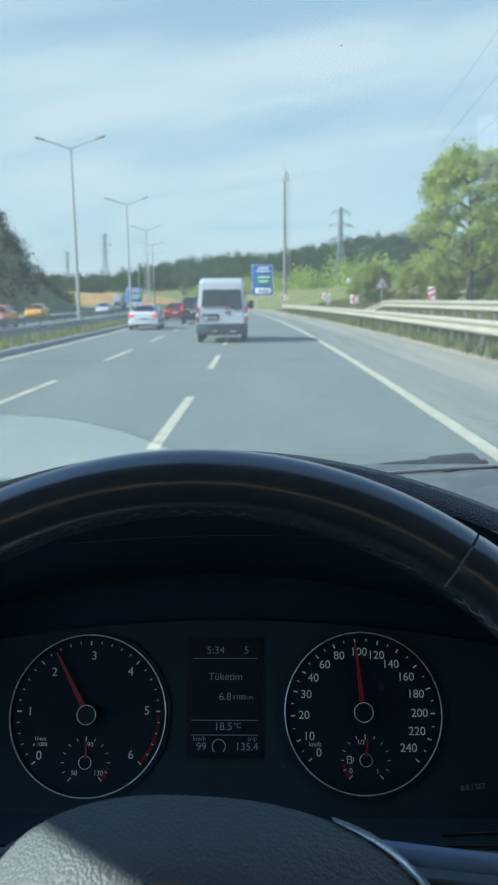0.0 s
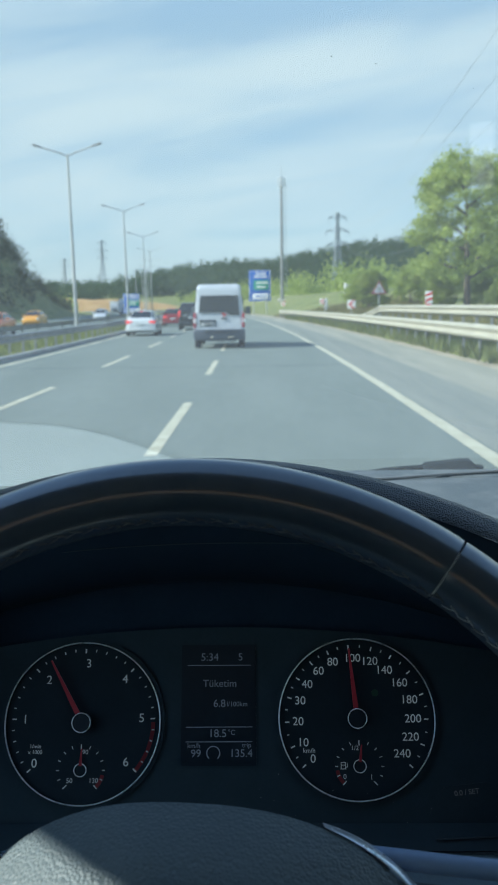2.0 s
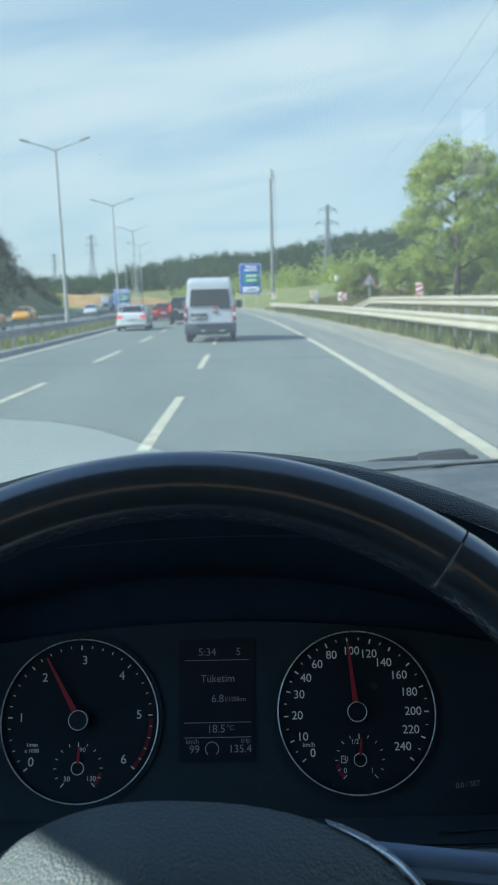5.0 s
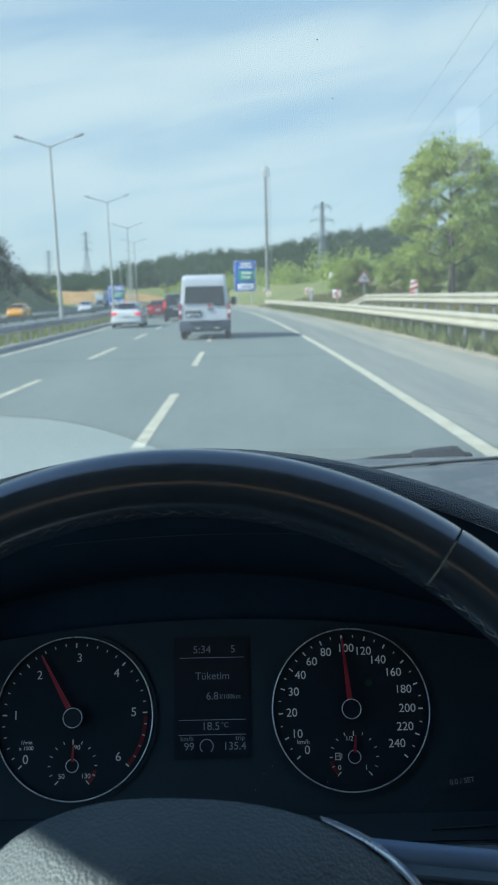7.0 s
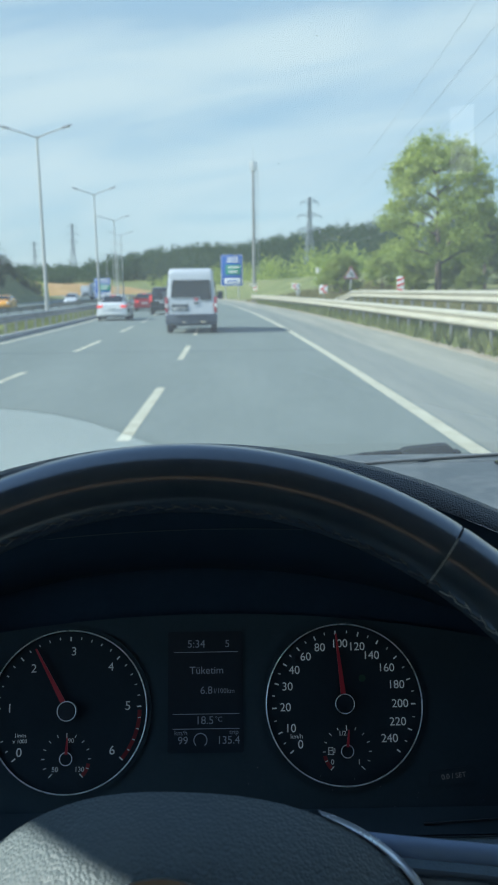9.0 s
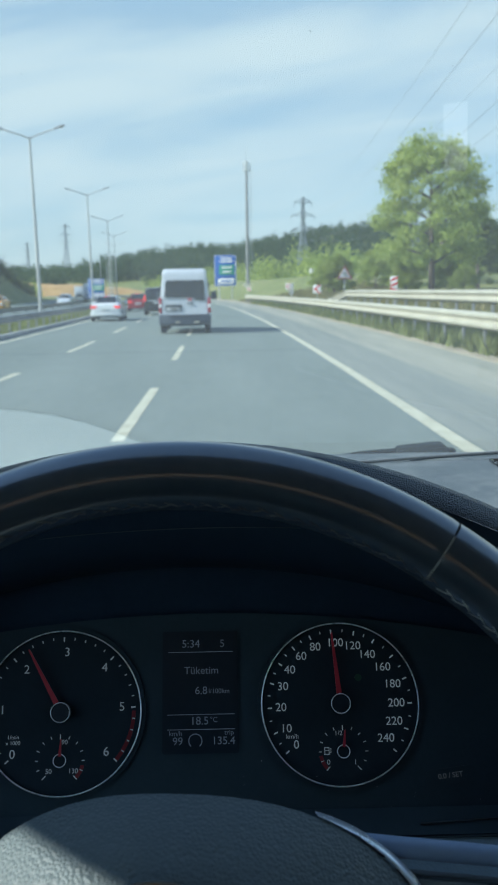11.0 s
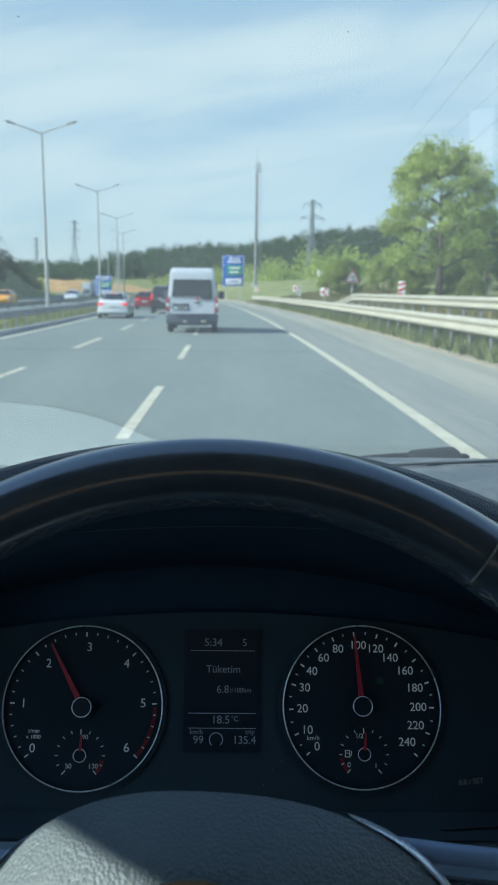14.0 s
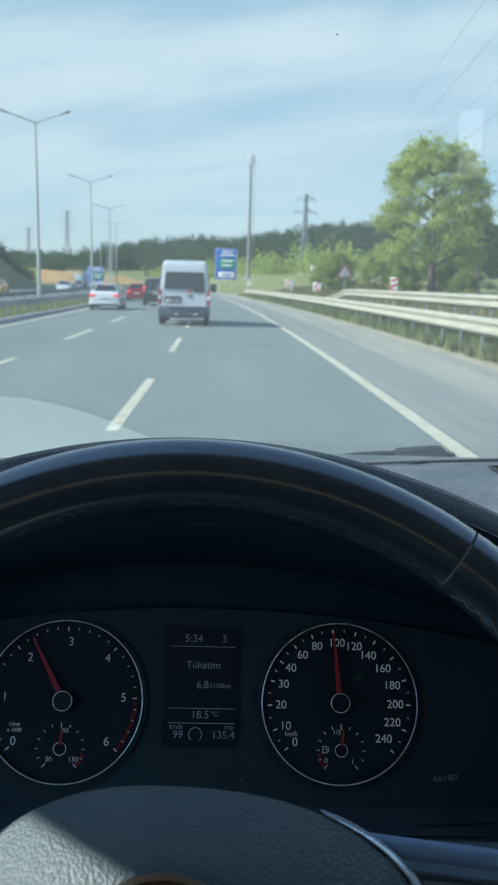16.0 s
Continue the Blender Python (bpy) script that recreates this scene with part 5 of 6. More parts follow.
# ======== instrument cluster ========
CL = pose(-0.01462, 0.5220, 1.40346, 90 - 24.0)      # x across, y up the face, z towards the driver
cluster = empty("instrument_cluster", CL, "black instrument cluster with two chrome-ringed dials and a small display", "instrument cluster")
MM = 0.001


def on_face(x, y, z=0.6, rz=0.0):
    return pose(x * MM, y * MM, z * MM, rz=rz)


def rounded(w, h, r, cx=0, cy=0, n=6):
    out = []
    for sx, sy, a0 in ((1, 1, 0), (-1, 1, 90), (-1, -1, 180), (1, -1, 270)):
        for k in range(n + 1):
            a = radians(a0 + 90 * k / n)
            out.append((cx + sx * (w / 2 - r) + r * math.cos(a), cy + sy * (h / 2 - r) + r * math.sin(a)))
    return out


FACE = [(3 + 190 * k / 20, 57.0 - 9.0 * (190 * k / 20 / 127.0) ** 2) for k in range(20, -21, -1)] + [(-187, -46), (-172, -62), (178, -62), (193, -46)]
part("face_plate", prism(bmesh.new(), [(x * MM, y * MM) for x, y in FACE], 0.004, -0.0045), M_FACE, cluster)
bm = bmesh.new()
prism(bm, [(x * MM, y * MM) for x, y in rounded(400, 175, 10, 3, 10)], 0.004, -0.012)
part("back_panel", bm, M_LINING, cluster)


def dial(cx, cy, radius, majors, minors, numerals, needle_deg, name):
    d = part("dial", disc(radius * MM, 0.0008, 96), M_DIAL, cluster, name, m=on_face(cx, cy, -0.6))
    part("chrome_ring", torus(radius * MM, 0.46 * MM), M_RINGCHROME, d, "bright chrome ring", m=on_face(0, 0, 3.9))
    part("dial_wall", ring((radius + 0.36) * MM, (radius + 2.6) * MM, 0.0025, seg=96), M_FACE, d, "black bezel", m=on_face(0, 0, 0.4))
    for a in majors:
        r0, r1 = radius - 6.3, radius - 3.6
        bm = boxed(0, 0, 0, (r1 - r0) * MM, 0.00085, 0.0003)
        part("tick", bm, M_PRINT, d, m=on_face((r0 + r1) / 2 * math.cos(radians(a)), (r0 + r1) / 2 * math.sin(radians(a)), 1.1, a), smooth=False)
    for a in minors:
        r0, r1 = radius - 5.2, radius - 3.6
        part("tick", boxed(0, 0, 0, (r1 - r0) * MM, 0.0006, 0.0003), M_PRINT, d, m=on_face((r0 + r1) / 2 * math.cos(radians(a)), (r0 + r1) / 2 * math.sin(radians(a)), 1.1, a), smooth=False)
    for text, x, y, size in numerals:
        words("numeral", text, size * MM, M_PRINT, d, on_face(x - cx, y - cy, 1.1))
    # tapered needle with its round hub
    bm = bmesh.new()
    o = [(4 * MM, -0.0016), (radius * 0.885 * MM, -0.00045), (radius * 0.885 * MM, 0.00045), (4 * MM, 0.0016)]
    prism(bm, o, 0.0012)
    part("needle", bm, M_NEEDLE, d, "red pointer needle", m=on_face(0, 0, 5.0, needle_deg))
    cap = part("needle_cap", disc(5.6 * MM, 0.006, 40), M_SCREEN, d, "black needle cap", m=on_face(0, 0, 2.0))
    part("cap_ring", torus(5.7 * MM, 0.34 * MM, 48), M_RINGCHROME, cap, "thin chrome ring", m=on_face(0, 0, 6.3))
    return d


def sub_dial(parent, cx, cy, texts, needle_deg, red, rr=14.0):
    s = part("small_dial", disc((rr + 1.6) * MM, 0.0003, 48), M_DIAL, parent, "small auxiliary gauge", m=on_face(cx, cy, 0.85))
    for k in range(13):
        a = 226 - 272 * k / 12
        big = k % 6 == 0
        ln = 3.0 if big else 1.8
        part("tick", boxed(0, 0, 0, ln * MM, 0.0006 if big else 0.00045, 0.0003), M_PRINT, s, m=on_face((rr - ln / 2 + 1) * math.cos(radians(a)), (rr - ln / 2 + 1) * math.sin(radians(a)), 0.6, a), smooth=False)
    for text, x, y, size in texts:
        words("numeral", text, size * MM, M_PRINT, s, on_face(x, y, 0.6))
    part("red_band", ring(12.8 * MM, 15.0 * MM, 0.0003, red[0], red[1], 16), M_REDZONE, s, "red warning band", m=on_face(0, 0, 0.4), smooth=False)
    bm = prism(bmesh.new(), [(2.5 * MM, -0.0009), (12.6 * MM, -0.0003), (12.6 * MM, 0.0003), (2.5 * MM, 0.0009)], 0.0007)
    part("needle", bm, M_NEEDLE, s, "small red needle", m=on_face(0, 0, 2.2, needle_deg))
    part("needle_cap", torus(3.75 * MM, 0.28 * MM, 40), M_RINGCHROME, s, "thin chrome ring", m=on_face(0, 0, 2.0))


TA = [221.0 - 43.65 * k for k in range(7)]
tach_minor = [221.0 - 43.65 * (k / 5) for k in range(30) if k % 5]
TP = ((-27.8, -24.2), (-34.7, 1.7), (-20.8, 25.4), (3.8, 35.4), (27.1, 25.7), (38.0, 2.3), (28.8, -23.6))
tach_num = [(str(k), -86.2 + x, -0.6 + y, 7.4) for k, (x, y) in enumerate(TP)]
tach = dial(-84.5, -0.6, 48.2, TA, tach_minor, tach_num, 119.0, "rev counter dial with white numerals")
part("red_band", ring(42.4 * MM, 44.7 * MM, 0.0003, -41, 0, 32), M_REDZONE, tach, "dark red warning band", m=on_face(0, 0, 0.9), smooth=False)
words("caption", "1/min", 3.2 * MM, M_PRINT, tach, on_face(-29.2, -14.2, 1.1))
words("caption", "x 1000", 3.2 * MM, M_PRINT, tach, on_face(-29.2, -17.6, 1.1))
sub_dial(tach, -0.6, -28.0, [("50", -6.6, -6.2, 4.0), ("130", 8.2, -6.2, 4.0), ("90", 2.6, 10.4, 3.8)], 87.0, (-46, -12))
SN = {"0": 220.5, "10": 203, "20": 183, "30": 163.5, "40": 146.5, "60": 129.5, "80": 113, "100": 95, "120": 76, "140": 58.7, "160": 39.4, "180": 19, "200": -1, "220": -21.5, "240": -41.0}
sa = list(SN.values())
s_minor = [(a + b) / 2 for a, b in zip(sa, sa[1:])]
s_num = []
for t, a in SN.items():
    # two-digit figures stand nearer the scale than three-digit ones
    r = 36.7 if len(t) < 3 else {"100": 36.2, "120": 34.9}.get(t, 33.0)
    a2 = a + (1.5 if t in ("120", "140", "220", "240") else 0.0)
    s_num.append((t, (85.6 if len(t) < 3 else 86.8) + r * math.cos(radians(a2)), 1.2 + r * math.sin(radians(a2)), 7.0))
speed = dial(85.0, 1.2, 47.9, sa, s_minor, s_num, 95.2, "speedometer dial with white numerals")
words("caption", "km/h", 3.8 * MM, M_PRINT, speed, on_face(-29.6, -19.0, 1.1))
sub_dial(speed, 1.0, -28.0, [("0", -9.2, -6.2, 4.2), ("1", 7.0, -6.4, 4.2), ("1/2", -2.6, 10.4, 3.8)], 84.0, (190, 224))
bm = bmesh.new()
for cx, cy, w, h in ((-11.3, 0.4, 0.4, 4.0), (-8.7, 0.4, 0.4, 4.0), (-10.0, 2.2, 3.0, 0.4), (-10.0, -1.6, 3.6, 0.4), (-10.0, 0.6, 2.6, 0.3), (-7.6, 0.6, 0.35, 2.6), (-8.1, -0.6, 0.9, 0.3)):
    box(bm, cx * MM, cy * MM, 0, w * MM, h * MM, 0.0003)
part("fuel_symbol", bm, M_PRINT, speed, "small pump symbol", m=on_face(1.0, -28.0, 1.5), smooth=False)
part("telltale", disc(2.2 * MM, 0.0003, 16), M_GREENLAMP, speed, "unlit green telltale", m=on_face(12, 15, 1.0))

# display between the dials
disp = part("display", prism(bmesh.new(), [(x * MM, y * MM) for x, y in rounded(46.5, 72.5, 1.2)], 0.0012), M_SCREEN, cluster, "dark display with lit characters", m=on_face(-0.3, 9.8, -0.2))


def shown(text, x, y, size, align="CENTER"):
    words("display_text", text, size * MM, M_DISPLAYTEXT, disp, on_face(x + 0.3, y - 9.8, 1.25), align=align)


shown("5:34", -6.0, 38.2, 6.6)
shown("5", 13.4, 38.2, 6.4)
shown("Tüketim", 0.4, 22.2, 6.3)
shown("6.8", 0.2, 10.2, 6.4)
shown("l/100km", 11.2, 9.8, 4.0)
shown("18.5", -0.9, -7.6, 6.6)
shown("°C", 7.8, -7.0, 4.2)
shown("99", -14.2, -19.3, 6.4)
shown("135.4", 13.6, -19.3, 6.4)
shown("km/h", -15.5, -14.7, 4.0)
shown("trip", 17.0, -14.5, 4.0)
for y, w in ((33.4, 40), (-3.7, 41), (-12.4, 41)):
    part("divider", boxed(0, 0, 0, w * MM, 0.00042, 0.0003), M_DISPLAYTEXT, disp, m=on_face(0.3, y - 9.8, 1.3), smooth=False)
part("gauge_symbol", ring(3.7 * MM, 4.3 * MM, 0.0003, -50, 230, 24), M_DISPLAYTEXT, disp, "round gauge symbol", m=on_face(-3.2, -28.8, 1.3), smooth=False)
words("button_caption", "0.0 / SET", 4.2 * MM, M_CAPTION, cluster, on_face(150.0, -42.0, 0.6, 6.0), "grey trip button caption")
part("reset_button", prism(bmesh.new(), [(x * MM, y * MM) for x, y in rounded(30, 9, 3.5)], 0.0006), M_FACE, cluster, "black reset button", m=on_face(150, -42, -0.2, 6.0))
part("lower_trim", plate([(-0.19, -0.061, 0.001), (0.20, -0.061, 0.001), (0.20, -0.074, 0.016), (-0.19, -0.074, 0.016)], 0.003, (0, 0.7, 0.7)), M_FACE, cluster, "glossy black strip under the dials")
part("lower_trim", plate([(-0.19, -0.0755, 0.017), (0.24, -0.0755, 0.017), (0.24, -0.125, 0.050), (-0.19, -0.125, 0.050)], 0.003, (0, 0.6, 0.8)), M_LOWERPANEL, cluster, "dark slate lower panel")
bm = bmesh.new()
loft(bm, [[(0.128 + 0.017 * k, -0.0665 + 0.0006 * k + h * (0.0003 + 0.00005 * k), 0.012 - 0.0012 * k + d) for h, d in ((-1, 0.0), (-0.7, 0.003), (0.7, 0.003), (1, 0.0))] for k in range(8)])
part("side_trim", bm, M_BUMPER, cluster, "thin dark grey trim edge beside the dials")
part("panel_edge", tube(bmesh.new(), [(0.02 + 0.018 * k, -0.0742 + 0.00018 * k, 0.0205) for k in range(13)], 0.0005, 6), M_BUMPER, cluster, "thin worn panel edge")


# ======== dashboard ========
dash = empty("dashboard", pose(0, 0, 0), "dark grained dashboard with a hooded instrument cowl and grey dusty top", "dashboard")
bm = bmesh.new()
secs = []
XS = [-0.27 + 0.51 * k / 48 for k in range(49)]
for y, zc, cf in ((0.4945, 1.5600, 1.29), (0.4955, 1.5625, 1.29), (0.4985, 1.5655, 1.285), (0.505, 1.5695, 1.275), (0.516, 1.5700, 1.265), (0.535, 1.5655, 1.25), (0.56, 1.5575, 1.24), (0.64, 1.5370, 1.05), (0.70, 1.5230, 0.92), (0.74, 1.5120, 0.86), (0.80, 1.490, 0.7), (0.86, 1.450, 0.4), (0.90, 1.42, 0.1)):
    secs.append([(x - 0.022, y, zc - cf * x * x) for x in XS])
loft(bm, secs, close=False)
# underside of the hood, back to the dials
und = []
for y, zc, cf in ((0.4950, 1.5598, 1.29), (0.500, 1.543, 1.45), (0.508, 1.520, 1.5), (0.520, 1.505, 1.3), (0.545, 1.486, 1.1), (0.600, 1.480, 1.0)):
    und.append([(x - 0.022, y, zc - cf * x * x) for x in XS])
cowl = part("cowl", bm, M_COWL, dash, "grained black instrument cowl")
lining = part("cowl_lining", loft(bmesh.new(), und, close=False), M_LINING, dash, "matt black inner lining of the cowl")
part("seam", tube(bmesh.new(), [(-0.135 + 0.0095 * k, 0.5058 + 0.0006 * math.sin(k * 0.17), 1.5212 - 0.45 * (-0.135 + 0.0095 * k) ** 2) for k in range(20)], 0.00035, 5), M_BUMPER, lining, "fine seam line in the lining")
# flanks of the recess that hold the dials
for sx in (-1, 1):
    part("cowl_side", plate([(sx * 0.19 - 0.01, 0.50, 1.52), (sx * 0.215 - 0.01, 0.60, 1.50), (sx * 0.215 - 0.01, 0.58, 1.30), (sx * 0.185 - 0.01, 0.46, 1.30)], 0.02, (sx, 0.2, 0)), M_BLACK, dash, "inner flank of the cowl")
bm = bmesh.new()
secs = []
for y, z in ((0.70, 1.20), (0.695, 1.37), (0.705, 1.405), (0.74, 1.425), (0.90, 1.435), (1.10, 1.436), (1.235, 1.426), (1.25, 1.30)):
    row = []
    for x in (-0.45, -0.3, -0.15, -0.05, 0.0, 0.03, 0.06, 0.09, 0.12, 0.16, 0.3, 0.5, 0.7, 1.0, 1.29):
        tray = (1 - step(x, -0.05, 0.05)) * step(y, 0.86, 1.0)
        row.append((x, y + 0.07 * tray * step(y, 1.1, 1.235), z - (0.050 if y < 1.24 else 0.0) * tray))
    secs.append(row)
loft(bm, secs, close=False)
part("top_pad", bm, M_DASHTOP, dash, "dusty grey dashboard top")
part("front_panel", boxed(0.42, 0.70, 1.05, 1.84, 0.14, 0.60, 0.03), M_TRIMDARK, dash)
part("defrost_ridge", boxed(0.675, 1.190, 1.4285, 1.23, 0.055, 0.008, 0.003), M_DASHTOP, dash, "grey ridge along the windscreen")
part("defrost_ridge", boxed(-0.315, 1.000, 1.4275, 0.27, 0.040, 0.050, 0.008), M_DASHTOP, dash, "grey ridge before the tray")
# bead added to draw the highlight where the ridge edge catches the sky
part("trim_bead", tube(bmesh.new(), [(0.09 + 0.03 * k, 1.112 + 0.0112 * k - 0.00024 * k * k, 1.4352) for k in range(20)], 0.0022, 8), M_EDGE_GLINT, dash, "smooth grey bead added as the dashboard ridge's bright edge")
for k in range(3):
    v = part("defrost_vent", boxed(0.412 + 0.20 * k, 1.095, 1.4372, 0.16, 0.070, 0.004, 0.0015), M_GLOSSBLACK, dash, "dark defroster vent")
    for j in range(4):
        part("slat", boxed(0.412 + 0.20 * k, 1.071 + 0.016 * j, 1.4396, 0.155, 0.003, 0.003), M_TRIMDARK, v, smooth=False)
# added sheet: its reflection lays a pale veil on the glass
bm = prism(bmesh.new(), VEIL_OUTLINE, 0.003, 1.3885)
part("dash_mat", bm, M_VEIL_SHEET, dash, "pale sheet added on the dashboard to mirror in the windscreen")

# ======== windscreen, wiper, dirt ========
GA, GB = Vector((0, 1.245, 1.4317)), Vector((0, 0.25, 2.0928))
GC = Vector((0, 1.36, 1.3553))
GD = (GB - GA).normalized()
GN = GD.cross(Vector((1, 0, 0))).normalized()
me = bpy.data.meshes.new("windscreen")
me.from_pydata([(-0.50, *GC.yz), (1.34, *GC.yz), (1.34, *GB.yz), (-0.50, *GB.yz)], [], [(0, 1, 2, 3)])
me.materials.append(M_WINDSCREEN)
ws = tagged(new("windscreen", me), "clear slanted windscreen glass with dust and specks", "windscreen", kind="structure")
ws.visible_shadow = False


def on_glass(x, v, lift=-0.002):
    p = GA + GD * v + GN * lift
    return Matrix(((1, 0, 0, x), (0, GD.y, -GN.y, p.y), (0, GD.z, -GN.z, p.z), (0, 0, 0, 1)))


wip = empty("windscreen_wiper", pose(0, 0, 0), "black windscreen wiper at rest below the glass", "wiper")
bm = bmesh.new()
loft(bm, [[(x, 1.30, z - h), (x, 1.335, z - h), (x, 1.332, z + h), (x, 1.306, z + h)] for x, z, h in
          ((0.246, 1.4150, 0.0028), (0.252, 1.4176, 0.0050), (0.275, 1.4193, 0.0056), (0.305, 1.4216, 0.0062), (0.316, 1.4216, 0.0060), (0.322, 1.4180, 0.0036))])
part("arm", bm, M_RUBBER, wip)
part("blade", tube(bmesh.new(), [(0.165, 1.32, 1.4120), (0.19, 1.32, 1.4140), (0.22, 1.32, 1.4158), (0.250, 1.32, 1.4168)], [0.0008, 0.0026, 0.0034, 0.0040], 8), M_RUBBER, wip)
part("clip", boxed(0.329, 1.32, 1.4160, 0.012, 0.02, 0.006, 0.002), M_RUBBER, wip)
part("pivot", disc(0.016, 0.012, 20), M_RUBBER, wip, m=pose(0.335, 1.33, 1.385))

dirt = bmesh.new()
rng = random.Random(77)
for x, v in SPECKS:
    r = rng.uniform(0.00028, 0.00062)
    mm = on_glass(x, v)
    pts = [mm @ Vector((r * rng.uniform(0.6, 1.3) * math.cos(a), r * rng.uniform(0.6, 1.3) * math.sin(a), 0)) for a in [2 * math.pi * k / 7 for k in range(7)]]
    vs = [dirt.verts.new(p) for p in pts]
    top = dirt.verts.new(mm @ Vector((0, 0, 0.0003)))
    for k in range(7):
        dirt.faces.new((vs[k], vs[(k + 1) % 7], top))
tagged(part("dirt_specks", dirt, M_SPECK, smooth=False), "tiny dried dirt specks on the windscreen", "dirt", kind="stuff")

card = part("paper_card", prism(bmesh.new(), rounded(0.027, 0.076, 0.002), 0.0008), M_PAPER, m=pose(0.2675, 0.8185, 1.4335, 3.5, 0, -6.5))
tagged(card, "small white paper card lying on the dashboard", "card")


# ======== the car around the camera ========
car = empty("car", pose(0, 0, 0), "van cabin with dark doors, beige headliner and front bonnet", "car")
part("roof", boxed(0.42, -0.515, 2.125, 1.98, 1.53, 0.06, 0.02), M_HEADLINER, car, "beige fabric headliner roof")
part("rear_wall", boxed(0.42, -1.26, 1.105, 1.90, 0.05, 1.23, 0.01), M_TRIMDARK, car, "dark partition behind the seats")
part("rear_header", boxed(0.42, -1.26, 2.05, 1.90, 0.05, 0.08, 0.005), M_TRIMDARK, car)
# unseen opening and pane, added and sized for the rim's brown reflection
for xc, w in ((-0.455, 0.15), (0.71, 1.32)):
    part("rear_post", boxed(xc, -1.26, 1.865, w, 0.05, 0.285, 0.005), M_TRIMDARK, car)
me = bpy.data.meshes.new("rear_window")
me.from_pydata([(-0.38, -1.26, 1.722), (0.05, -1.26, 1.722), (0.05, -1.26, 2.008), (-0.38, -1.26, 2.008)], [], [(0, 1, 2, 3)])
me.materials.append(M_BRONZE_PANE)
part("rear_window", me, None, car, "unseen bronze pane added to mirror brown in the rim").visible_shadow = False
part("floor_pan", boxed(0.42, -0.05, 0.46, 1.90, 2.40, 0.06, 0.01), M_TRIMDARK, car)
for sx, xc in ((-1, -0.475), (1, 1.315)):
    d = part("door", boxed(xc, 0.02, 0.92, 0.05, 2.50, 0.86, 0.01), M_TRIMDARK, car, "dark trimmed front door")
    part("quarter_panel", plate([(xc, 0.203, 1.777), (xc, 0.207, 1.746), (xc, 0.47, 1.352), (xc, 0.98, 1.352), (xc, 0.98, 1.56), (xc, 0.30, 2.05), (xc, 0.203, 2.09)], 0.02, (1, 0, 0)), M_TRIMDARK, d)
    part("window_header", plate([(xc, 0.200, 1.780), (xc, 0.200, 2.09), (xc, -1.25, 2.09), (xc, -1.25, 1.855), (xc, 0.05, 1.855), (xc, 0.13, 1.826)], 0.03, (1, 0, 0)), M_TRIMDARK, d)
    part("rear_pillar", boxed(xc, -0.70, 1.577, 0.05, 0.12, 0.45, 0.004), M_TRIMDARK, d)
    part("front_pillar", tube(bmesh.new(), [(xc, 1.26, 1.385), (xc, 1.00, 1.575), (xc, 0.27, 2.07)], [0.009, 0.022, 0.03], 10), M_TRIMDARK, car, "dark windscreen pillar")
    me = bpy.data.meshes.new("side_window")
    me.from_pydata([(xc, -0.645, 1.352), (xc, 1.10, 1.352), (xc, 0.65, 1.80), (xc, -0.645, 1.80)], [], [(0, 1, 2, 3)])
    me.materials.append(M_SIDEGLASS)
    w = part("side_window", me, None, d, "tinted side window")
    w.visible_shadow = False
bm = bmesh.new()
loft(bm, [[(x, y, z - 0.10 * ((x - 0.42) / 0.9) ** 2) for x in (-0.46, -0.2, 0.1, 0.42, 0.74, 1.04, 1.30)] for y, z in ((1.36, 1.16), (1.7, 1.12), (2.1, 1.02), (2.3, 0.80), (2.33, 0.45))], close=False)
part("bonnet", bm, M_SILVER, car, "silver-white painted bonnet")
part("bulkhead", boxed(0.42, 1.39, 0.86, 1.86, 0.05, 0.90, 0.01), M_TRIMDARK, car)
part("scuttle", boxed(0.42, 1.42, 1.325, 1.86, 0.10, 0.05, 0.01), M_RUBBER, car, "black plastic scuttle under the glass")
for sx, xc in ((-1, -0.36), (1, 1.20)):
    for y in (1.75, -0.9):
        wheel(car, xc, y, 0.34, sx)
for xc in (0.0, 0.85):
    part("sun_visor", boxed(xc, 0.16, 2.085, 0.52, 0.16, 0.014, 0.005), M_VISOR, car, "beige fabric sun visor folded up")
part("seat_back", boxed(0.0, -0.45, 1.15, 0.50, 0.14, 0.85, 0.06), M_TRIMDARK, car, "dark fabric driver seat back")

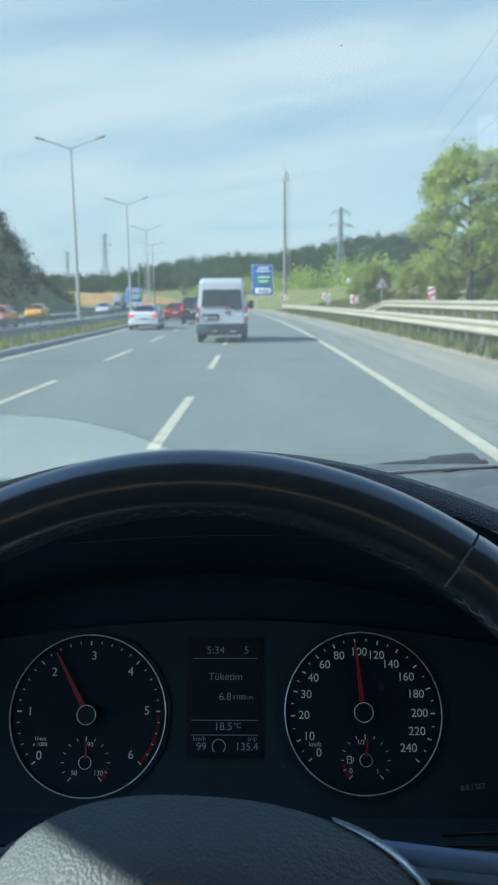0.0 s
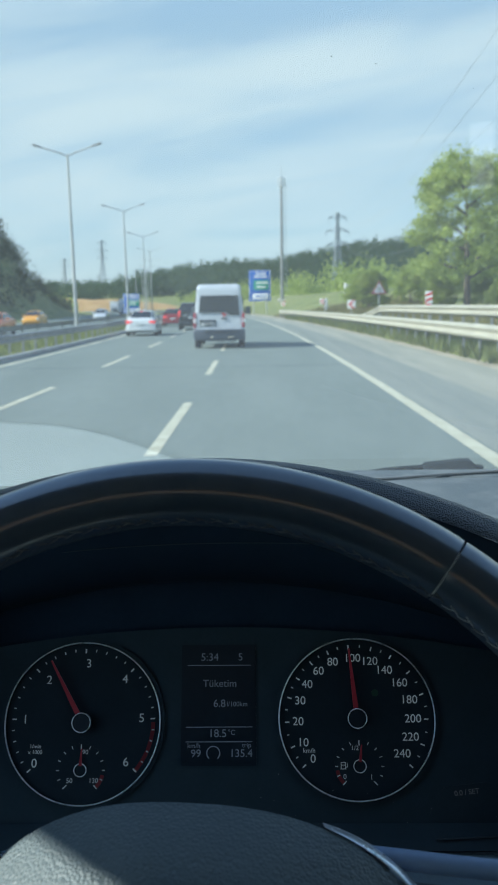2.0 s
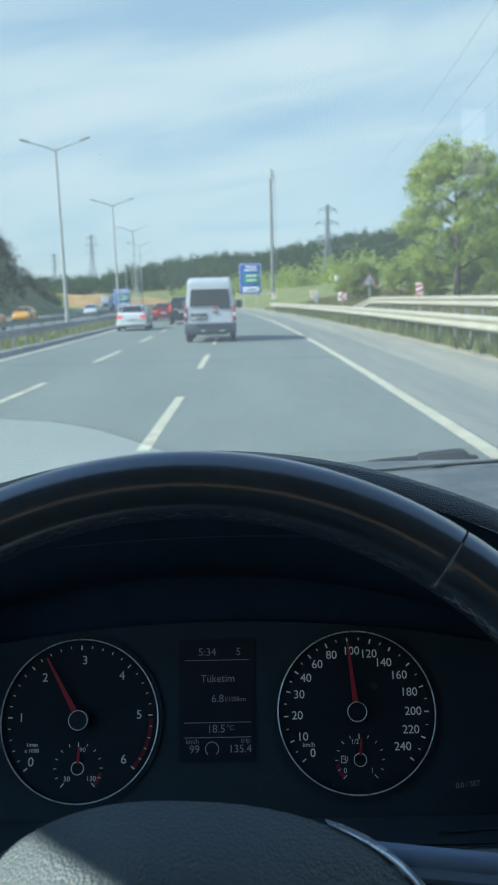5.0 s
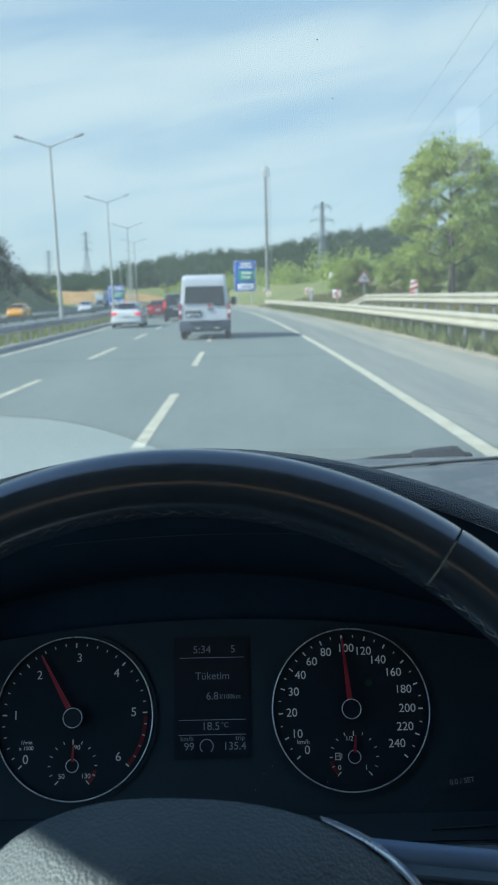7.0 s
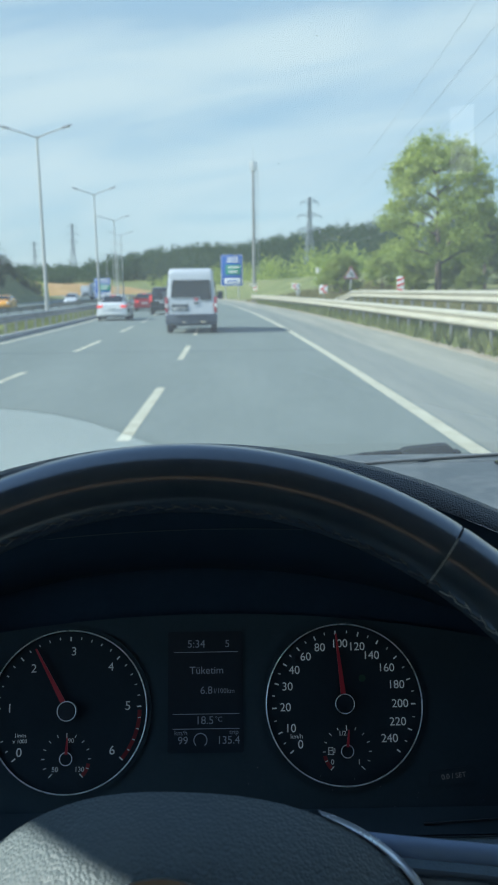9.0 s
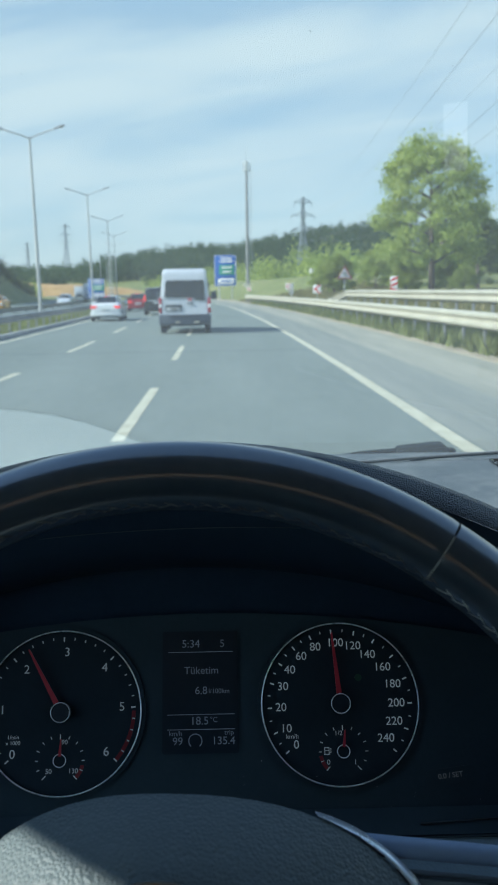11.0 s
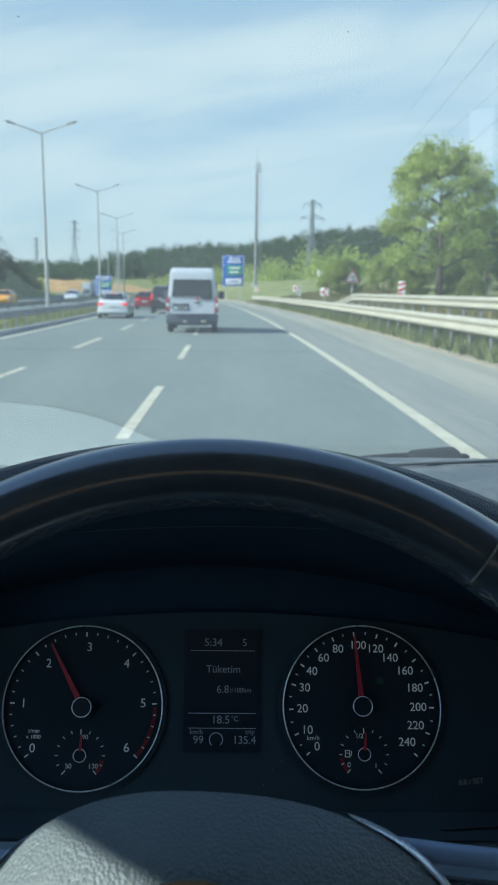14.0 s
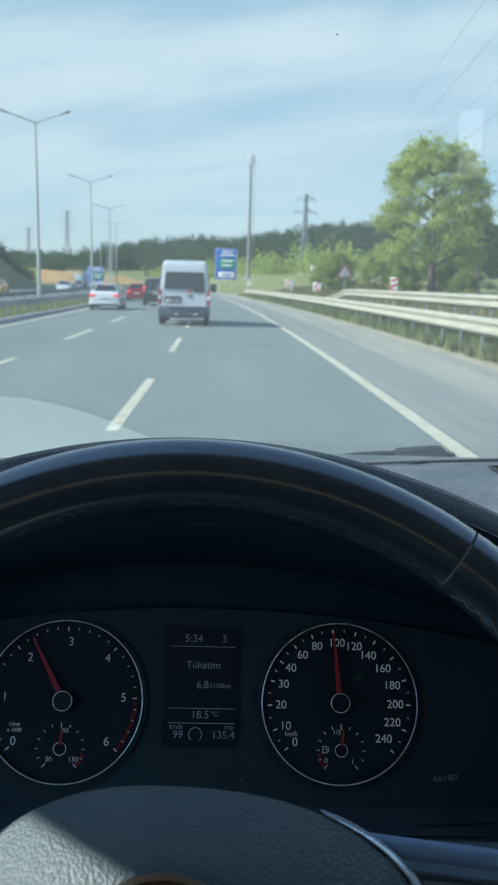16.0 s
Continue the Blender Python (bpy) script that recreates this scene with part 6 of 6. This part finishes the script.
# painted outer skin of the car
for sx, xo in ((-1, -0.508), (1, 1.348)):
    arch = [[(yc + 0.41 * math.cos(radians(180 - 18 * k)), 0.36 + 0.41 * math.sin(radians(180 - 18 * k))) for k in range(11)] for yc in (-0.90, 1.75)]
    side = [(-1.30, 0.36)] + arch[0] + [(-0.3, 0.27), (1.2, 0.27)] + arch[1] + [(2.30, 0.38), (2.33, 0.58), (2.29, 0.72), (2.10, 0.925), (1.70, 1.025), (1.42, 1.07), (1.30, 1.33), (-1.30, 1.33)]
    part("body_side", plate([(xo, y, z) for y, z in side], 0.009, (sx, 0, 0)), M_SILVER, car, "silver-white painted body side")
    part("door_handle", boxed(xo + sx * 0.018, -0.30, 1.12, 0.03, 0.20, 0.035, 0.010), M_BUMPER, car, "dark door handle")
    part("head_lamp", boxed(0.42 + sx * 0.72, 2.30, 0.72, 0.30, 0.12, 0.17, 0.04), M_SIGNWHITE, car, "clear head lamp")
    part("tail_lamp", boxed(0.42 + sx * 0.86, -1.31, 1.02, 0.12, 0.05, 0.42, 0.02), M_TAIL, car, "red tail lamp")
    part("mirror", boxed(xo + sx * 0.14, 0.92, 1.36, 0.22, 0.12, 0.18, 0.04), M_SILVER, car, "painted door mirror")
    part("roof_rail", boxed(xo - sx * 0.004, -0.53, 2.02, 0.014, 1.46, 0.20, 0.005), M_SILVER, car)
part("tail_panel", boxed(0.42, -1.294, 1.085, 1.86, 0.014, 1.17, 0.005), M_SILVER, car, "silver-white painted rear panel")
part("front_bumper", boxed(0.42, 2.35, 0.46, 1.84, 0.18, 0.34, 0.07), M_SILVER, car, "silver-white front bumper")
part("grille", boxed(0.42, 2.335, 0.74, 1.00, 0.05, 0.11, 0.02), M_BUMPER, car, "dark radiator grille")
part("rear_bumper", boxed(0.42, -1.34, 0.46, 1.84, 0.16, 0.28, 0.06), M_BUMPER, car, "dark rear bumper")
part("roof_skin", boxed(0.42, -0.515, 2.164, 1.96, 1.52, 0.014, 0.005), M_SILVER, car, "silver-white painted roof")
# dust flecks on the trim below the dials
rng = random.Random(12)
flecks = bmesh.new()
for k in range(26):
    x, y = rng.uniform(0.02, 0.20), -0.0605 + 0.03 * rng.random() ** 2
    r = rng.uniform(0.00008, 0.00022)
    o = CL @ Vector((x, y, 0.0002 if y > -0.061 else 0.004))
    bmesh.ops.create_icosphere(flecks, subdivisions=1, radius=r, matrix=Matrix.Translation(o))
for k in range(40):
    x, y = rng.uniform(0.02, 0.24), rng.uniform(0.505, 0.60)
    z = (1.5690 - 0.30 * (y - 0.504)) - (1.34 - 2.2 * (y - 0.504)) * x * x
    bmesh.ops.create_icosphere(flecks, subdivisions=1, radius=rng.uniform(0.0001, 0.00026), matrix=Matrix.Translation((x - 0.022, y, z + 0.001)))
tagged(part("dust_flecks", flecks, M_PAPER, smooth=False), "pale dust flecks on the cluster trim and cowl", "dust", kind="stuff")
